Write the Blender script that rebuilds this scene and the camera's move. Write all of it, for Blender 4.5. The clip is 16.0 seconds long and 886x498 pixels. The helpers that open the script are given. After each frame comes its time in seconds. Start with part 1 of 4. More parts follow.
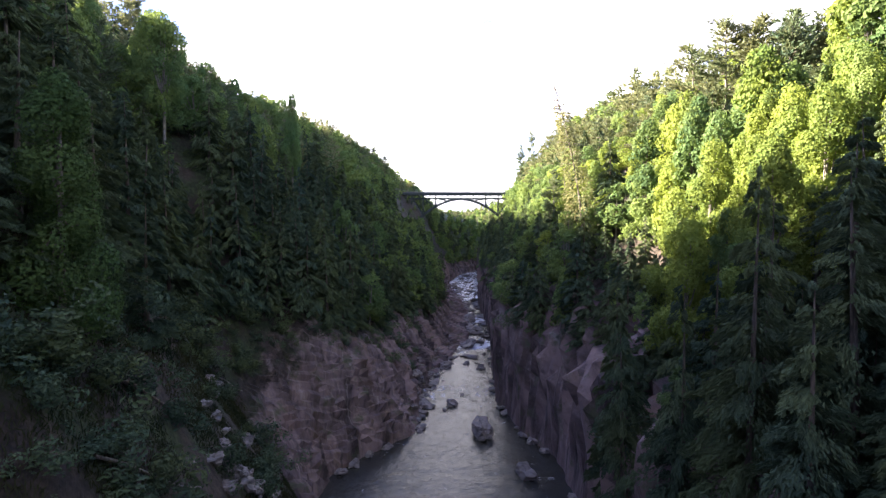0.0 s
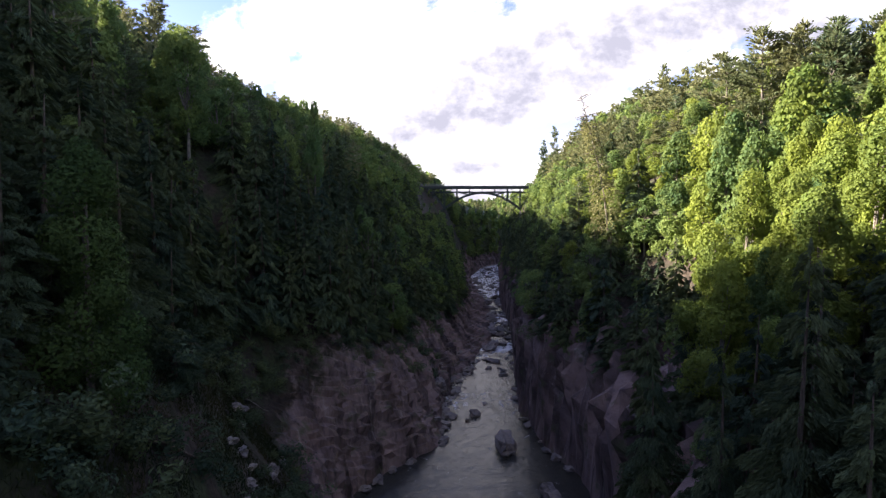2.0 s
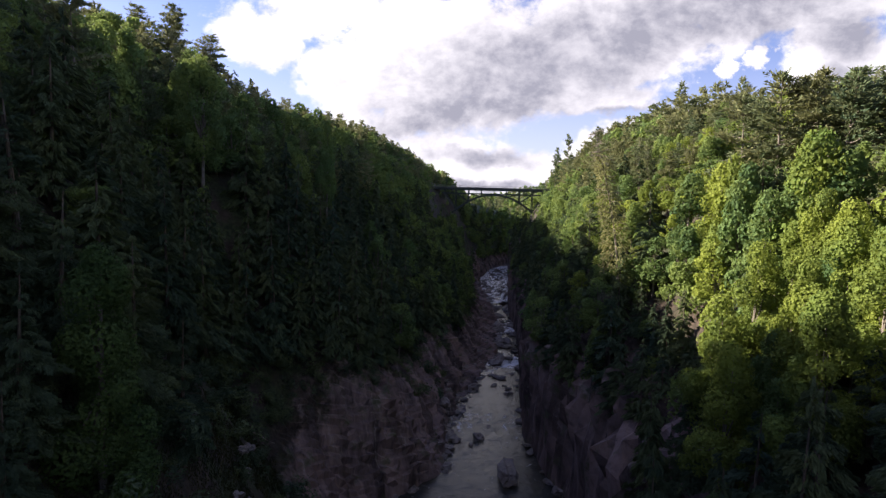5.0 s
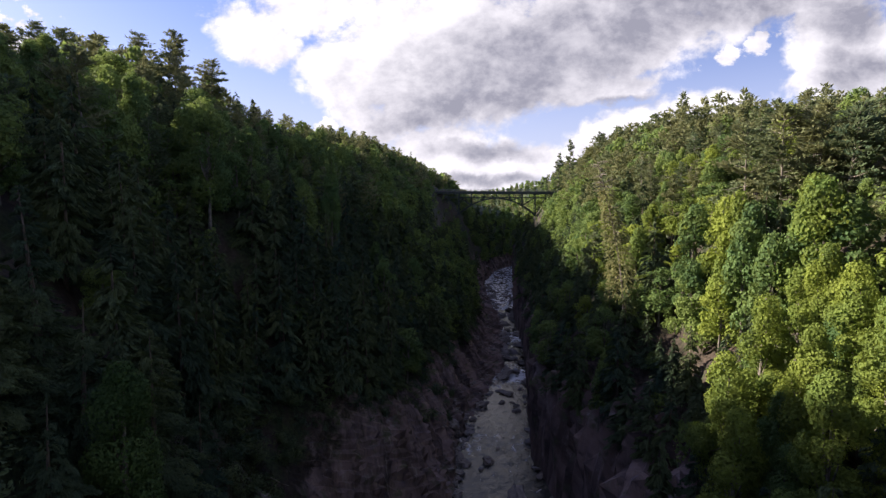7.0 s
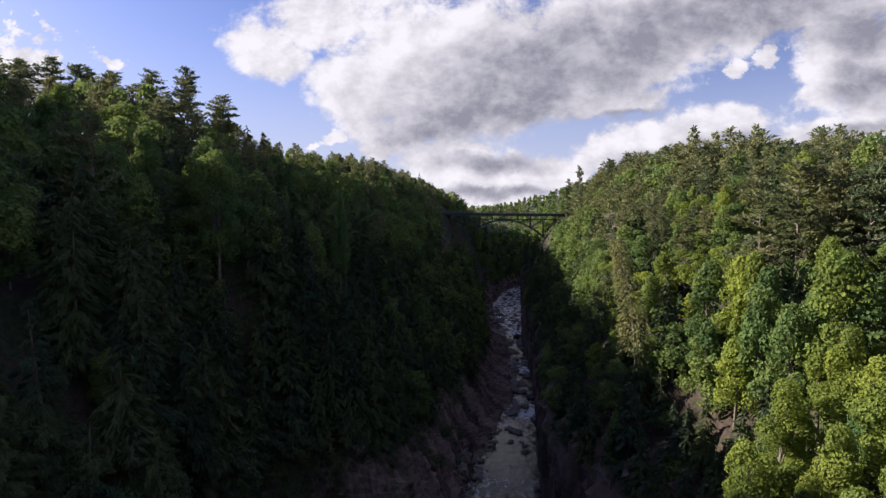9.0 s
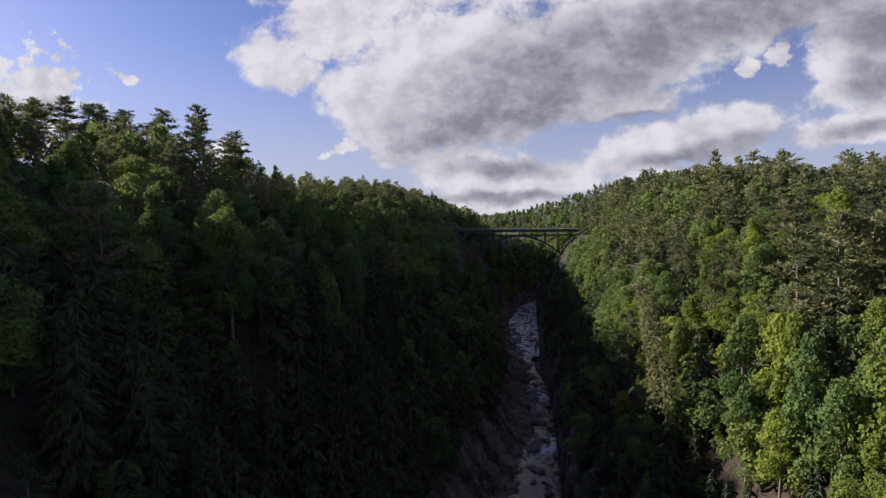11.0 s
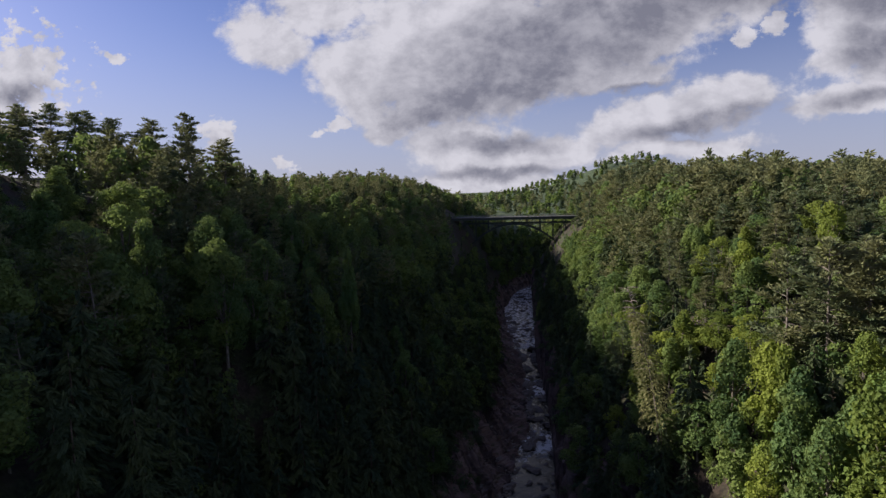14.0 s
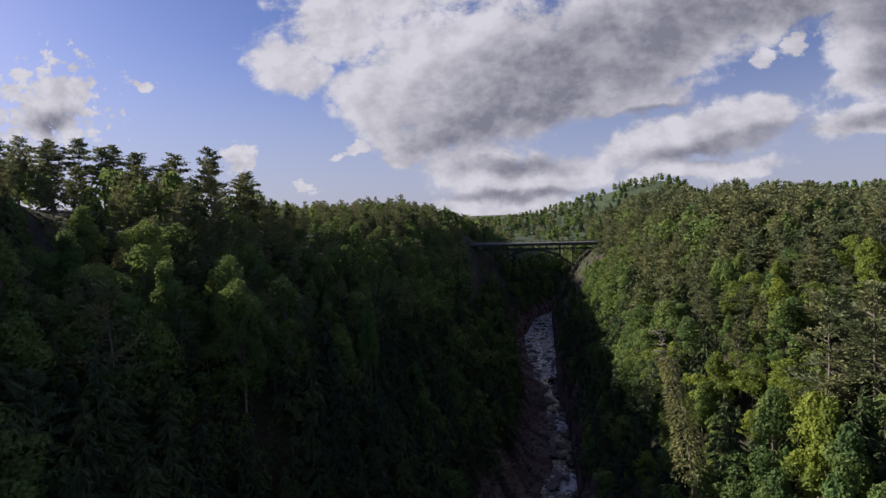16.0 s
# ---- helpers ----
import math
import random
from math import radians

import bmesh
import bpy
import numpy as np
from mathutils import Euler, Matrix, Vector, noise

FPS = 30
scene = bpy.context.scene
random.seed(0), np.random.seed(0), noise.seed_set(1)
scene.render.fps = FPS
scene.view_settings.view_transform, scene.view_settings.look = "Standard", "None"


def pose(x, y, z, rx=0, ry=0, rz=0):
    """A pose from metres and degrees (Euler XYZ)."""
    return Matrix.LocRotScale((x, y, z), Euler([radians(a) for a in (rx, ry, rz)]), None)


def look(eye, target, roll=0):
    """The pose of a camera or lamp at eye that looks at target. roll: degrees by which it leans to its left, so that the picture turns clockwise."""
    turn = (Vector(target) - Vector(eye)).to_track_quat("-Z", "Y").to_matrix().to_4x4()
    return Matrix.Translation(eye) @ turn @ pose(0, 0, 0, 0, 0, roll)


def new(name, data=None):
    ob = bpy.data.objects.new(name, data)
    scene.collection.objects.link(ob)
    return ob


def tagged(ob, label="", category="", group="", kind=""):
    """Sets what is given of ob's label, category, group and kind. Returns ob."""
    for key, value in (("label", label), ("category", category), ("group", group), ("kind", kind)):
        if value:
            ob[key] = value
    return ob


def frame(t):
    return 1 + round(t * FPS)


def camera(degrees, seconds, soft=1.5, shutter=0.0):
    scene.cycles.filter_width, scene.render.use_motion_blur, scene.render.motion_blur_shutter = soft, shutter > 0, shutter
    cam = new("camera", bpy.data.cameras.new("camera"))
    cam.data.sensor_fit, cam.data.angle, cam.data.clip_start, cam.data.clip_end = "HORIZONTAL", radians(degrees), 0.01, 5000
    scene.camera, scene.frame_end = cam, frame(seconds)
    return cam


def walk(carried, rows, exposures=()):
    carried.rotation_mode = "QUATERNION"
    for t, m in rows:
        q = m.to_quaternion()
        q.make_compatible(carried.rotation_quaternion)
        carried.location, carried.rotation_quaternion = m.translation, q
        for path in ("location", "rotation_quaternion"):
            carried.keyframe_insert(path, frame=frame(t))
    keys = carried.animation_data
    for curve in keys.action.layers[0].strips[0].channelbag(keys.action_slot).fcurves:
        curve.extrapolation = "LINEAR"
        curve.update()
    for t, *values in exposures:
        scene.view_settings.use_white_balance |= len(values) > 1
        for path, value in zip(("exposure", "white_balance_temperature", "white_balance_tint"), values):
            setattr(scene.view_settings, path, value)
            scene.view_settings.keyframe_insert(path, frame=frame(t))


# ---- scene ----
cam = camera(80.7, 16.0, soft=1.4)
EXPOSURES = [(0, 3.45, 6500, 14), (0.5, 3.24, 6500, 14), (1, 2.92, 6500, 14), (2, 2.49, 6500, 14), (3, 2.19, 6500, 14), (4, 1.96, 6480, 14), (7, 1.59, 6400, 14), (9, 1.26, 6320, 14), (12, 0.82, 6200, 14), (16, 0.74, 6150, 14)]
PATH = [
    (0, (0.644, -1.121, 29.806), (0.579, 0.877, 29.725), 0.2),
    (0.5, (0.385, -0.942, 30.459), (0.293, 1.052, 30.321), 2.1),
    (1, (0.087, -0.496, 31.603), (-0.046, 1.497, 31.516), 0.2),
    (1.5, (0.025, -0.042, 32.819), (-0.114, 1.95, 32.712), 0.2),
    (2, (0.099, 0.042, 34.283), (-0.044, 2.033, 34.153), 0.1),
    (2.5, (-0.03, -0.252, 35.222), (-0.209, 1.737, 35.098), 0.1),
    (3, (0.093, -0.307, 36.394), (-0.122, 1.677, 36.258), 1.6),
    (3.5, (0.075, -0.257, 37.579), (-0.119, 1.729, 37.441), 0.7),
    (4, (0.193, 0.065, 38.831), (0.03, 2.052, 38.668), 0.6),
    (4.2, (0.216, 0.125, 39.069), (0.046, 2.111, 38.905), 1.5),
    (6.3, (-0.026, 0.192, 45.551), (-0.22, 2.173, 45.36), 2.0),
    (6.5, (-0.213, 0.117, 46.036), (-0.403, 2.097, 45.831), 2.5),
    (7, (-0.317, 0.012, 47.578), (-0.511, 1.994, 47.392), 0.4),
    (7.5, (-0.549, 0.355, 49.143), (-0.72, 2.342, 48.992), 0.3),
    (8, (-0.65, 0.417, 50.69), (-0.845, 2.398, 50.499), 0.9),
    (8.5, (-0.714, 0.573, 52.296), (-0.934, 2.549, 52.085), 0.9),
    (9, (-0.864, 1.173, 54.049), (-1.087, 3.155, 53.908), 0.6),
    (9.2, (-0.816, 1.279, 54.383), (-1.032, 3.264, 54.257), 0.3),
    (11.3, (-2.278, 5.211, 62.328), (-2.552, 7.189, 62.214), -0.6),
    (11.5, (-2.264, 5.507, 62.796), (-2.52, 7.488, 62.69), -0.4),
    (12, (-2.116, 5.63, 64.225), (-2.364, 7.612, 64.126), -0.4),
    (12.5, (-1.74, 5.064, 65.569), (-1.955, 7.045, 65.401), -0.4),
    (13, (-1.589, 4.898, 66.752), (-1.823, 6.876, 66.565), -0.8),
    (13.5, (-1.531, 5.023, 68.106), (-1.757, 7.001, 67.917), -1.9),
    (14, (-1.66, 5.306, 69.161), (-1.916, 7.279, 68.956), -1.5),
    (14.5, (-1.934, 5.856, 70.265), (-2.207, 7.83, 70.093), -2.6),
    (15, (-2.318, 6.424, 71.214), (-2.643, 8.391, 71.06), -3.1),
    (15.5, (-2.358, 6.737, 71.765), (-2.695, 8.705, 71.66), -2.1),
    (16, (-2.491, 7.214, 71.904), (-2.813, 9.184, 71.785), -1.7),
]
walk(cam, [(t, look(eye, target, roll)) for t, eye, target, roll in PATH],
     exposures=EXPOSURES)

rng = np.random.default_rng(7)
RIVER = -6.0

# ---------------------------------------------------------------- sky and sun
SUN_EL, SUN_AZ = radians(24.8), radians(-74)          # azimuth from +y towards +x
TO_SUN = Vector((math.cos(SUN_EL) * math.sin(SUN_AZ), math.cos(SUN_EL) * math.cos(SUN_AZ), math.sin(SUN_EL)))
lamp = bpy.data.lights.new("sun", "SUN")
lamp.energy, lamp.angle, lamp.color = 5.0, radians(0.6), (1.0, 0.89, 0.72)
sun = new("sun", lamp)
sun.matrix_world = look((0, 0, 0), -TO_SUN)


def chain(tree):
    """Short names for making and linking nodes."""
    def n(kind, **props):
        node = tree.nodes.new("ShaderNode" + kind)
        for key, value in props.items():
            if key == "op":
                node.operation = value
            elif key == "blend":
                node.blend_type = value
            elif key == "dtype":
                node.data_type = value
            elif key == "sky":
                node.sky_type = value
            elif key == "attr":
                node.attribute_name = value
        return node

    def put(node, slot, value):
        if isinstance(value, bpy.types.NodeSocket):
            tree.links.new(value, node.inputs[slot])
        else:
            node.inputs[slot].default_value = value
        return node

    def math_(op, a, b=0.0, clamp=False):
        node = n("Math", op=op)
        node.use_clamp = clamp
        put(node, 0, a), put(node, 1, b)
        return node.outputs[0]

    def mix(f, a, b, blend="MIX"):
        node = n("Mix", dtype="RGBA", blend=blend)
        put(node, 0, f), put(node, 6, a), put(node, 7, b)
        return node.outputs[2]

    def noise_(vec, scale, detail=4.0, rough=0.55, dist=0.0):
        node = n("TexNoise")
        if vec is not None:
            put(node, "Vector", vec)
        put(node, "Scale", scale), put(node, "Detail", detail), put(node, "Roughness", rough), put(node, "Distortion", dist)
        return node.outputs[0]

    def ramp(f, a, b, lo=0.0, hi=1.0):
        node = n("MapRange")
        node.interpolation_type = "SMOOTHSTEP"
        put(node, 0, f), put(node, 1, a), put(node, 2, b), put(node, 3, lo), put(node, 4, hi)
        return node.outputs[0]

    def stretch(vec, scale, turn=(0, 0, 0)):
        node = n("Mapping")
        put(node, 0, vec)
        node.inputs["Rotation"].default_value = [radians(a) for a in turn]
        node.inputs["Scale"].default_value = scale
        return node.outputs[0]
    return n, put, math_, mix, noise_, ramp, stretch


world = bpy.data.worlds.new("sky")
scene.world = world
world.use_nodes = True
wt = world.node_tree
wt.nodes.clear()
n, put, math_, mix, noise_, ramp, stretch = chain(wt)
sky = n("TexSky", sky="NISHITA")
sky.sun_disc, sky.sun_elevation, sky.sun_rotation = False, SUN_EL, SUN_AZ
sky.air_density, sky.dust_density, sky.ozone_density = 1.0, 0.6, 1.6
way = n("TexCoord").outputs["Generated"]
sep = n("SeparateXYZ")
put(sep, 0, way)
dx, dy, dz = sep.outputs
ahead = math_("MAXIMUM", dy, 0.12)
flat = n("CombineXYZ")
put(flat, 0, math_("DIVIDE", dx, ahead)), put(flat, 1, math_("DIVIDE", dz, ahead))
plane = flat.outputs[0]
# a little shaking of the plane, so that no cloud body keeps a smooth outline
shake = n("TexNoise")
put(shake, "Vector", plane), put(shake, "Scale", 7.0), put(shake, "Detail", 8.0), put(shake, "Roughness", 0.6)
off = n("VectorMath", op="SUBTRACT")
put(off, 0, shake.outputs[1]), put(off, 1, (0.5, 0.5, 0.5))
offs = n("VectorMath", op="MULTIPLY")
put(offs, 0, off.outputs[0]), put(offs, 1, (0.12, 0.09, 0.0))
moved = n("VectorMath", op="ADD")
put(moved, 0, plane), put(moved, 1, offs.outputs[0])
# cloud bodies: centre across and up, half width, half height, turn
CLOUDS = [(-0.45, 0.312, 0.114, 0.055, -22), (-0.358, 0.37, 0.117, 0.065, 0), (-0.265, 0.23, 0.139, 0.085, -25), (-0.092, 0.288, 0.255, 0.134, 0), (-0.134, 0.175, 0.135, 0.074, 0), (0.166, 0.32, 0.311, 0.104, 15),
    (0.406, 0.383, 0.217, 0.072, 14), (0.014, 0.203, 0.125, 0.064, 8), (-0.091, 0.098, 0.108, 0.047, -8), (-0.016, 0.062, 0.128, 0.051, 0), (-0.037, 0.016, 0.14, 0.028, 0), (-0.231, 0.127, 0.055, 0.026, 10),
    (0.209, 0.206, 0.125, 0.028, 11), (0.325, 0.144, 0.177, 0.042, 9), (0.206, 0.109, 0.091, 0.039, 5), (0.105, 0.079, 0.098, 0.029, 8), (0.595, 0.295, 0.095, 0.09, 0), (0.661, 0.193, 0.108, 0.06, 8),
    (0.595, 0.156, 0.087, 0.023, 8), (0.616, 0.398, 0.197, 0.07, 0), (-0.198, 0.476, 0.278, 0.111, 0), (0.211, 0.493, 0.352, 0.115, 0), (0.643, 0.256, 0.135, 0.095, 0), (0.605, 0.133, 0.138, 0.02, 6), (0.302, 0.075, 0.149, 0.018, 4), (0.554, 0.21, 0.055, 0.029, 20), (0.436, 0.344, 0.178, 0.059, 14), (0.265, 0.292, 0.167, 0.069, 16), (0.117, 0.231, 0.122, 0.061, 12)]
PUFFS = [(-1.028, 0.256, 0.135, 0.105, 0), (-0.807, 0.297, 0.052, 0.011, -12), (-0.572, 0.138, 0.031, 0.033, 0), (-0.445, 0.08, 0.021, 0.017, 0), (-0.331, 0.139, 0.034, 0.01, 3), (-0.369, 0.127, 0.015, 0.005, 0),
    (0.397, 0.253, 0.025, 0.015, 20), (0.46, 0.273, 0.034, 0.021, 25), (0.525, 0.147, 0.013, 0.01, 0)]
# grey bellies away from the sun
BELLIES = [(0.116, 0.277, 0.336, 0.091, 17), (0.426, 0.359, 0.245, 0.067, 12), (-0.017, 0.183, 0.2, 0.05, 6), (-0.156, 0.148, 0.098, 0.023, 4), (-0.027, 0.094, 0.096, 0.017, 0), (0.239, 0.183, 0.11, 0.012, 10),
    (0.35, 0.115, 0.156, 0.018, 9), (-0.016, 0.041, 0.117, 0.011, 0), (0.635, 0.237, 0.072, 0.043, 0), (0.632, 0.146, 0.101, 0.016, 6), (-1.014, 0.225, 0.058, 0.03, 0), (0.584, 0.333, 0.082, 0.047, 0)]


def bodies(vec, spots):
    top = None
    for cx, cy, rx, ry, turn in spots:
        one = n("Mapping")
        one.vector_type = "TEXTURE"
        put(one, 0, vec)
        one.inputs["Location"].default_value = (cx, cy, 0)
        one.inputs["Rotation"].default_value = (0, 0, radians(turn))
        one.inputs["Scale"].default_value = (rx, ry, 1)
        far = n("VectorMath", op="LENGTH")
        put(far, 0, one.outputs[0])
        v = math_("SUBTRACT", 1.0, far.outputs["Value"])
        top = v if top is None else math_("MAXIMUM", top, v)
    return top


def shifted(vec, by):
    node = n("VectorMath", op="ADD")
    put(node, 0, vec), put(node, 1, by)
    return node.outputs[0]


def billows(vec):
    """Heaped-up lumps at two sizes, about 0."""
    large = math_("SUBTRACT", noise_(stretch(vec, (1, 1.35, 1)), 8.5, 12, 0.62, 0.2), 0.52)
    small = math_("SUBTRACT", noise_(stretch(vec, (1, 1.2, 1)), 26.0, 6, 0.6), 0.53)
    return math_("ADD", math_("MULTIPLY", large, 2.0), math_("MULTIPLY", small, 0.6)), small


heap, small = billows(plane)
behind = billows(shifted(plane, (-0.035, 0.030, 0.0)))[0]
body = math_("ADD", bodies(moved.outputs[0], CLOUDS), heap)
body = math_("MAXIMUM", body, math_("ADD", bodies(moved.outputs[0], PUFFS), math_("MULTIPLY", small, 3.8)))
cover = ramp(body, -0.26, 0.22)
front = ramp(dy, 0.15, 0.3)
cover = math_("MULTIPLY", cover, front)
# scattered clouds over the rest of the dome: unseen, warm-toned to set fill light
dome = n("CombineXYZ")
lift = math_("ADD", math_("MAXIMUM", dz, 0.0), 0.12)
put(dome, 0, math_("DIVIDE", dx, lift)), put(dome, 1, math_("DIVIDE", dy, lift))
fill_clouds = ramp(noise_(dome.outputs[0], 0.9, 8, 0.6), 0.47, 0.66)
fill_clouds = math_("MULTIPLY", fill_clouds, math_("SUBTRACT", 1.0, front))
belly = ramp(bodies(moved.outputs[0], BELLIES), -0.75, 0.75)
relief = ramp(math_("SUBTRACT", behind, heap), -0.70, 0.70)
shade = math_("ADD", math_("MULTIPLY", belly, 0.74), math_("MULTIPLY", relief, 0.66))
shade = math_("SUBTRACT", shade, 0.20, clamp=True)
cloud = mix(shade, (8.0, 7.75, 8.0, 1), (2.5, 2.5, 3.0, 1))
haze = ramp(dz, 0.0, 0.34, 0.75, 0.0)
blue = mix(1.0, sky.outputs[0], (0.86, 0.84, 1.18, 1), "MULTIPLY")
clear = mix(haze, blue, (5.2, 5.4, 6.6, 1))
both = mix(cover, clear, cloud)
both = mix(fill_clouds, both, (4.3, 4.0, 3.8, 1))
bg = n("Background")
put(bg, 0, both), put(bg, 1, 0.05)
out = n("OutputWorld")
wt.links.new(bg.outputs[0], out.inputs[0])


# ---------------------------------------------------------------- materials
def material(name):
    m = bpy.data.materials.new(name)
    m.use_nodes = True
    m.node_tree.nodes.clear()
    return m, chain(m.node_tree)


def finish(m, shader):
    o = m.node_tree.nodes.new("ShaderNodeOutputMaterial")
    m.node_tree.links.new(shader, o.inputs[0])
    return m


def bump(c, height, strength, distance):
    n, put = c[0], c[1]
    b = n("Bump")
    put(b, "Height", height), put(b, "Strength", strength), put(b, "Distance", distance)
    return b.outputs[0]


def leaf_material(name, dark, light, warm, cool, trans=0.28):
    """Foliage: tree-to-tree tint, leaf-to-leaf tint, a little light let through."""
    m, c = material(name)
    n, put, math_, mix, noise_, ramp, stretch = c
    geo, info = n("NewGeometry"), n("ObjectInfo")
    pos = geo.outputs["Position"]
    patch = ramp(noise_(pos, 0.11, 2), 0.35, 0.68)
    each = math_("ADD", math_("MULTIPLY", geo.outputs["Random Per Island"], 0.45), math_("MULTIPLY", patch, 0.55))
    col = mix(each, dark, light)
    stand = ramp(noise_(pos, 0.14, 1), 0.34, 0.66)
    own = math_("ADD", math_("MULTIPLY", info.outputs["Random"], 0.5), math_("MULTIPLY", stand, 0.5))
    col = mix(ramp(own, 0.25, 0.9, 0.0, 0.8), col, warm)
    col = mix(ramp(own, 0.24, 0.0, 0.0, 0.8), col, cool)
    p = n("BsdfPrincipled")
    put(p, "Base Color", col), put(p, "Roughness", 0.7), put(p, "Specular IOR Level", 0.1)
    t = n("BsdfTranslucent")
    put(t, 0, mix(0.5, col, warm))
    s = n("MixShader")
    put(s, 0, trans), put(s, 1, p.outputs[0]), put(s, 2, t.outputs[0])
    return finish(m, s.outputs[0])


LEAF_HEMLOCK = leaf_material("hemlock_needles", (0.030, 0.050, 0.034, 1), (0.090, 0.132, 0.075, 1), (0.108, 0.135, 0.056, 1), (0.052, 0.090, 0.066, 1), 0.20)
LEAF_BROAD = leaf_material("broad_leaves", (0.056, 0.108, 0.046, 1), (0.150, 0.230, 0.080, 1), (0.215, 0.275, 0.075, 1), (0.090, 0.175, 0.070, 1), 0.38)
# Yellower broadleaf copy for the sunny slope; sun warmth is put into the colour.
LEAF_SUNNY = leaf_material("sunlit_yellow_green_leaves", (0.075, 0.115, 0.034, 1), (0.205, 0.270, 0.062, 1), (0.27, 0.32, 0.060, 1), (0.13, 0.22, 0.066, 1), 0.40)
# Birch green in a darkened copy: the near slope's shade is in its colour.
LEAF_SHADE = leaf_material("shaded_birch_leaves", (0.034, 0.070, 0.024, 1), (0.072, 0.125, 0.042, 1), (0.085, 0.13, 0.04, 1), (0.04, 0.085, 0.036, 1), 0.3)
# Grass tones far below natural green, with the slope's shade put into them.
LEAF_GRASS = leaf_material("shaded_slope_grass", (0.013, 0.023, 0.009, 1), (0.032, 0.046, 0.016, 1), (0.05, 0.05, 0.02, 1), (0.02, 0.034, 0.015, 1), 0.2)
LEAF_PINE = leaf_material("pine_needles", (0.058, 0.090, 0.050, 1), (0.155, 0.205, 0.104, 1), (0.225, 0.225, 0.105, 1), (0.075, 0.125, 0.078, 1), 0.26)
LEAF_FADED = leaf_material("faded_needles", (0.13, 0.14, 0.065, 1), (0.29, 0.29, 0.13, 1), (0.31, 0.30, 0.13, 1), (0.24, 0.26, 0.11, 1), 0.3)


def bark_material(name, a, b):
    m, c = material(name)
    n, put, math_, mix, noise_, ramp, stretch = c
    pos = n("NewGeometry").outputs["Position"]
    g = noise_(stretch(pos, (5, 5, 0.8)), 2.2, 5)
    col = mix(ramp(g, 0.3, 0.7), a, b)
    p = n("BsdfPrincipled")
    put(p, "Base Color", col), put(p, "Roughness", 0.9)
    put(p, "Normal", bump(c, g, 0.6, 0.06))
    return finish(m, p.outputs[0])


BARK = bark_material("brown_bark", (0.06, 0.045, 0.035, 1), (0.17, 0.13, 0.10, 1))
BARK_PALE = bark_material("grey_bark", (0.09, 0.075, 0.06, 1), (0.24, 0.21, 0.18, 1))
DEADWOOD = bark_material("bleached_wood", (0.12, 0.10, 0.085, 1), (0.30, 0.26, 0.215, 1))


def ground_material():
    """Forest soil and grass on the slopes, bedded schist where the rock mask is set."""
    m, c = material("gorge_ground")
    n, put, math_, mix, noise_, ramp, stretch = c
    pos = n("NewGeometry").outputs["Position"]
    mask = n("Attribute", attr="rock").outputs["Fac"]
    lay = n("CombineXYZ")
    for k, e in enumerate(((0.05, -0.05, -0.05), (0.36, 0.54, -0.18), (0.11, 0.0, 0.11))):
        dot = n("VectorMath", op="DOT_PRODUCT")
        put(dot, 0, pos), put(dot, 1, e)
        put(lay, k, dot.outputs["Value"])
    beds = noise_(lay.outputs[0], 0.55, 7, 0.6, 0.1)
    fine = noise_(lay.outputs[0], 1.7, 8, 0.66, 0.1)
    blotch = noise_(pos, 0.55, 7, 0.68)
    big = noise_(pos, 0.09, 3)
    rock = mix(ramp(beds, 0.38, 0.62), (0.040, 0.029, 0.028, 1), (0.225, 0.162, 0.150, 1))
    rock = mix(ramp(blotch, 0.45, 0.65, 0, 0.5), rock, (0.115, 0.088, 0.090, 1))
    rock = mix(ramp(big, 0.45, 0.68, 0, 0.6), rock, (0.16, 0.105, 0.088, 1))
    rock = mix(ramp(fine, 0.56, 0.70, 0, 0.5), rock, (0.33, 0.28, 0.255, 1))
    rock = mix(ramp(fine, 0.44, 0.30, 0, 0.8), rock, (0.040, 0.034, 0.034, 1))
    lichen = ramp(noise_(pos, 1.7, 5, 0.7), 0.62, 0.70, 0, 0.45)
    rock = mix(lichen, rock, (0.25, 0.24, 0.215, 1))
    moss = ramp(noise_(pos, 0.3, 6, 0.65), 0.54, 0.68, 0, 0.75)
    rock = mix(moss, rock, (0.055, 0.07, 0.03, 1))
    soil = mix(ramp(noise_(pos, 1.4, 8, 0.72), 0.35, 0.65), (0.018, 0.014, 0.010, 1), (0.058, 0.041, 0.031, 1))
    grass = mix(ramp(noise_(pos, 1.8, 5), 0.35, 0.65), (0.014, 0.022, 0.008, 1), (0.042, 0.056, 0.020, 1))
    soil = mix(ramp(noise_(pos, 0.16, 4), 0.42, 0.6), soil, grass)
    away = n("SeparateXYZ")
    put(away, 0, pos)
    scrub = mix(ramp(noise_(pos, 0.12, 5), 0.35, 0.65), (0.030, 0.052, 0.026, 1), (0.075, 0.105, 0.048, 1))
    soil = mix(ramp(away.outputs[1], 380, 520), soil, scrub)     # brushy far hills
    edge = ramp(math_("ADD", mask, math_("MULTIPLY", math_("SUBTRACT", noise_(pos, 0.35, 5, 0.65), 0.5), 1.1)), 0.38, 0.62)
    col = mix(edge, soil, rock)
    p = n("BsdfPrincipled")
    put(p, "Base Color", col), put(p, "Roughness", 0.86), put(p, "Specular IOR Level", 0.3)
    h = math_("ADD", math_("ADD", math_("MULTIPLY", beds, 1.0), math_("MULTIPLY", fine, 0.5)), math_("MULTIPLY", blotch, 0.6))
    put(p, "Normal", bump(c, h, 0.75, 0.5))
    return finish(m, p.outputs[0])


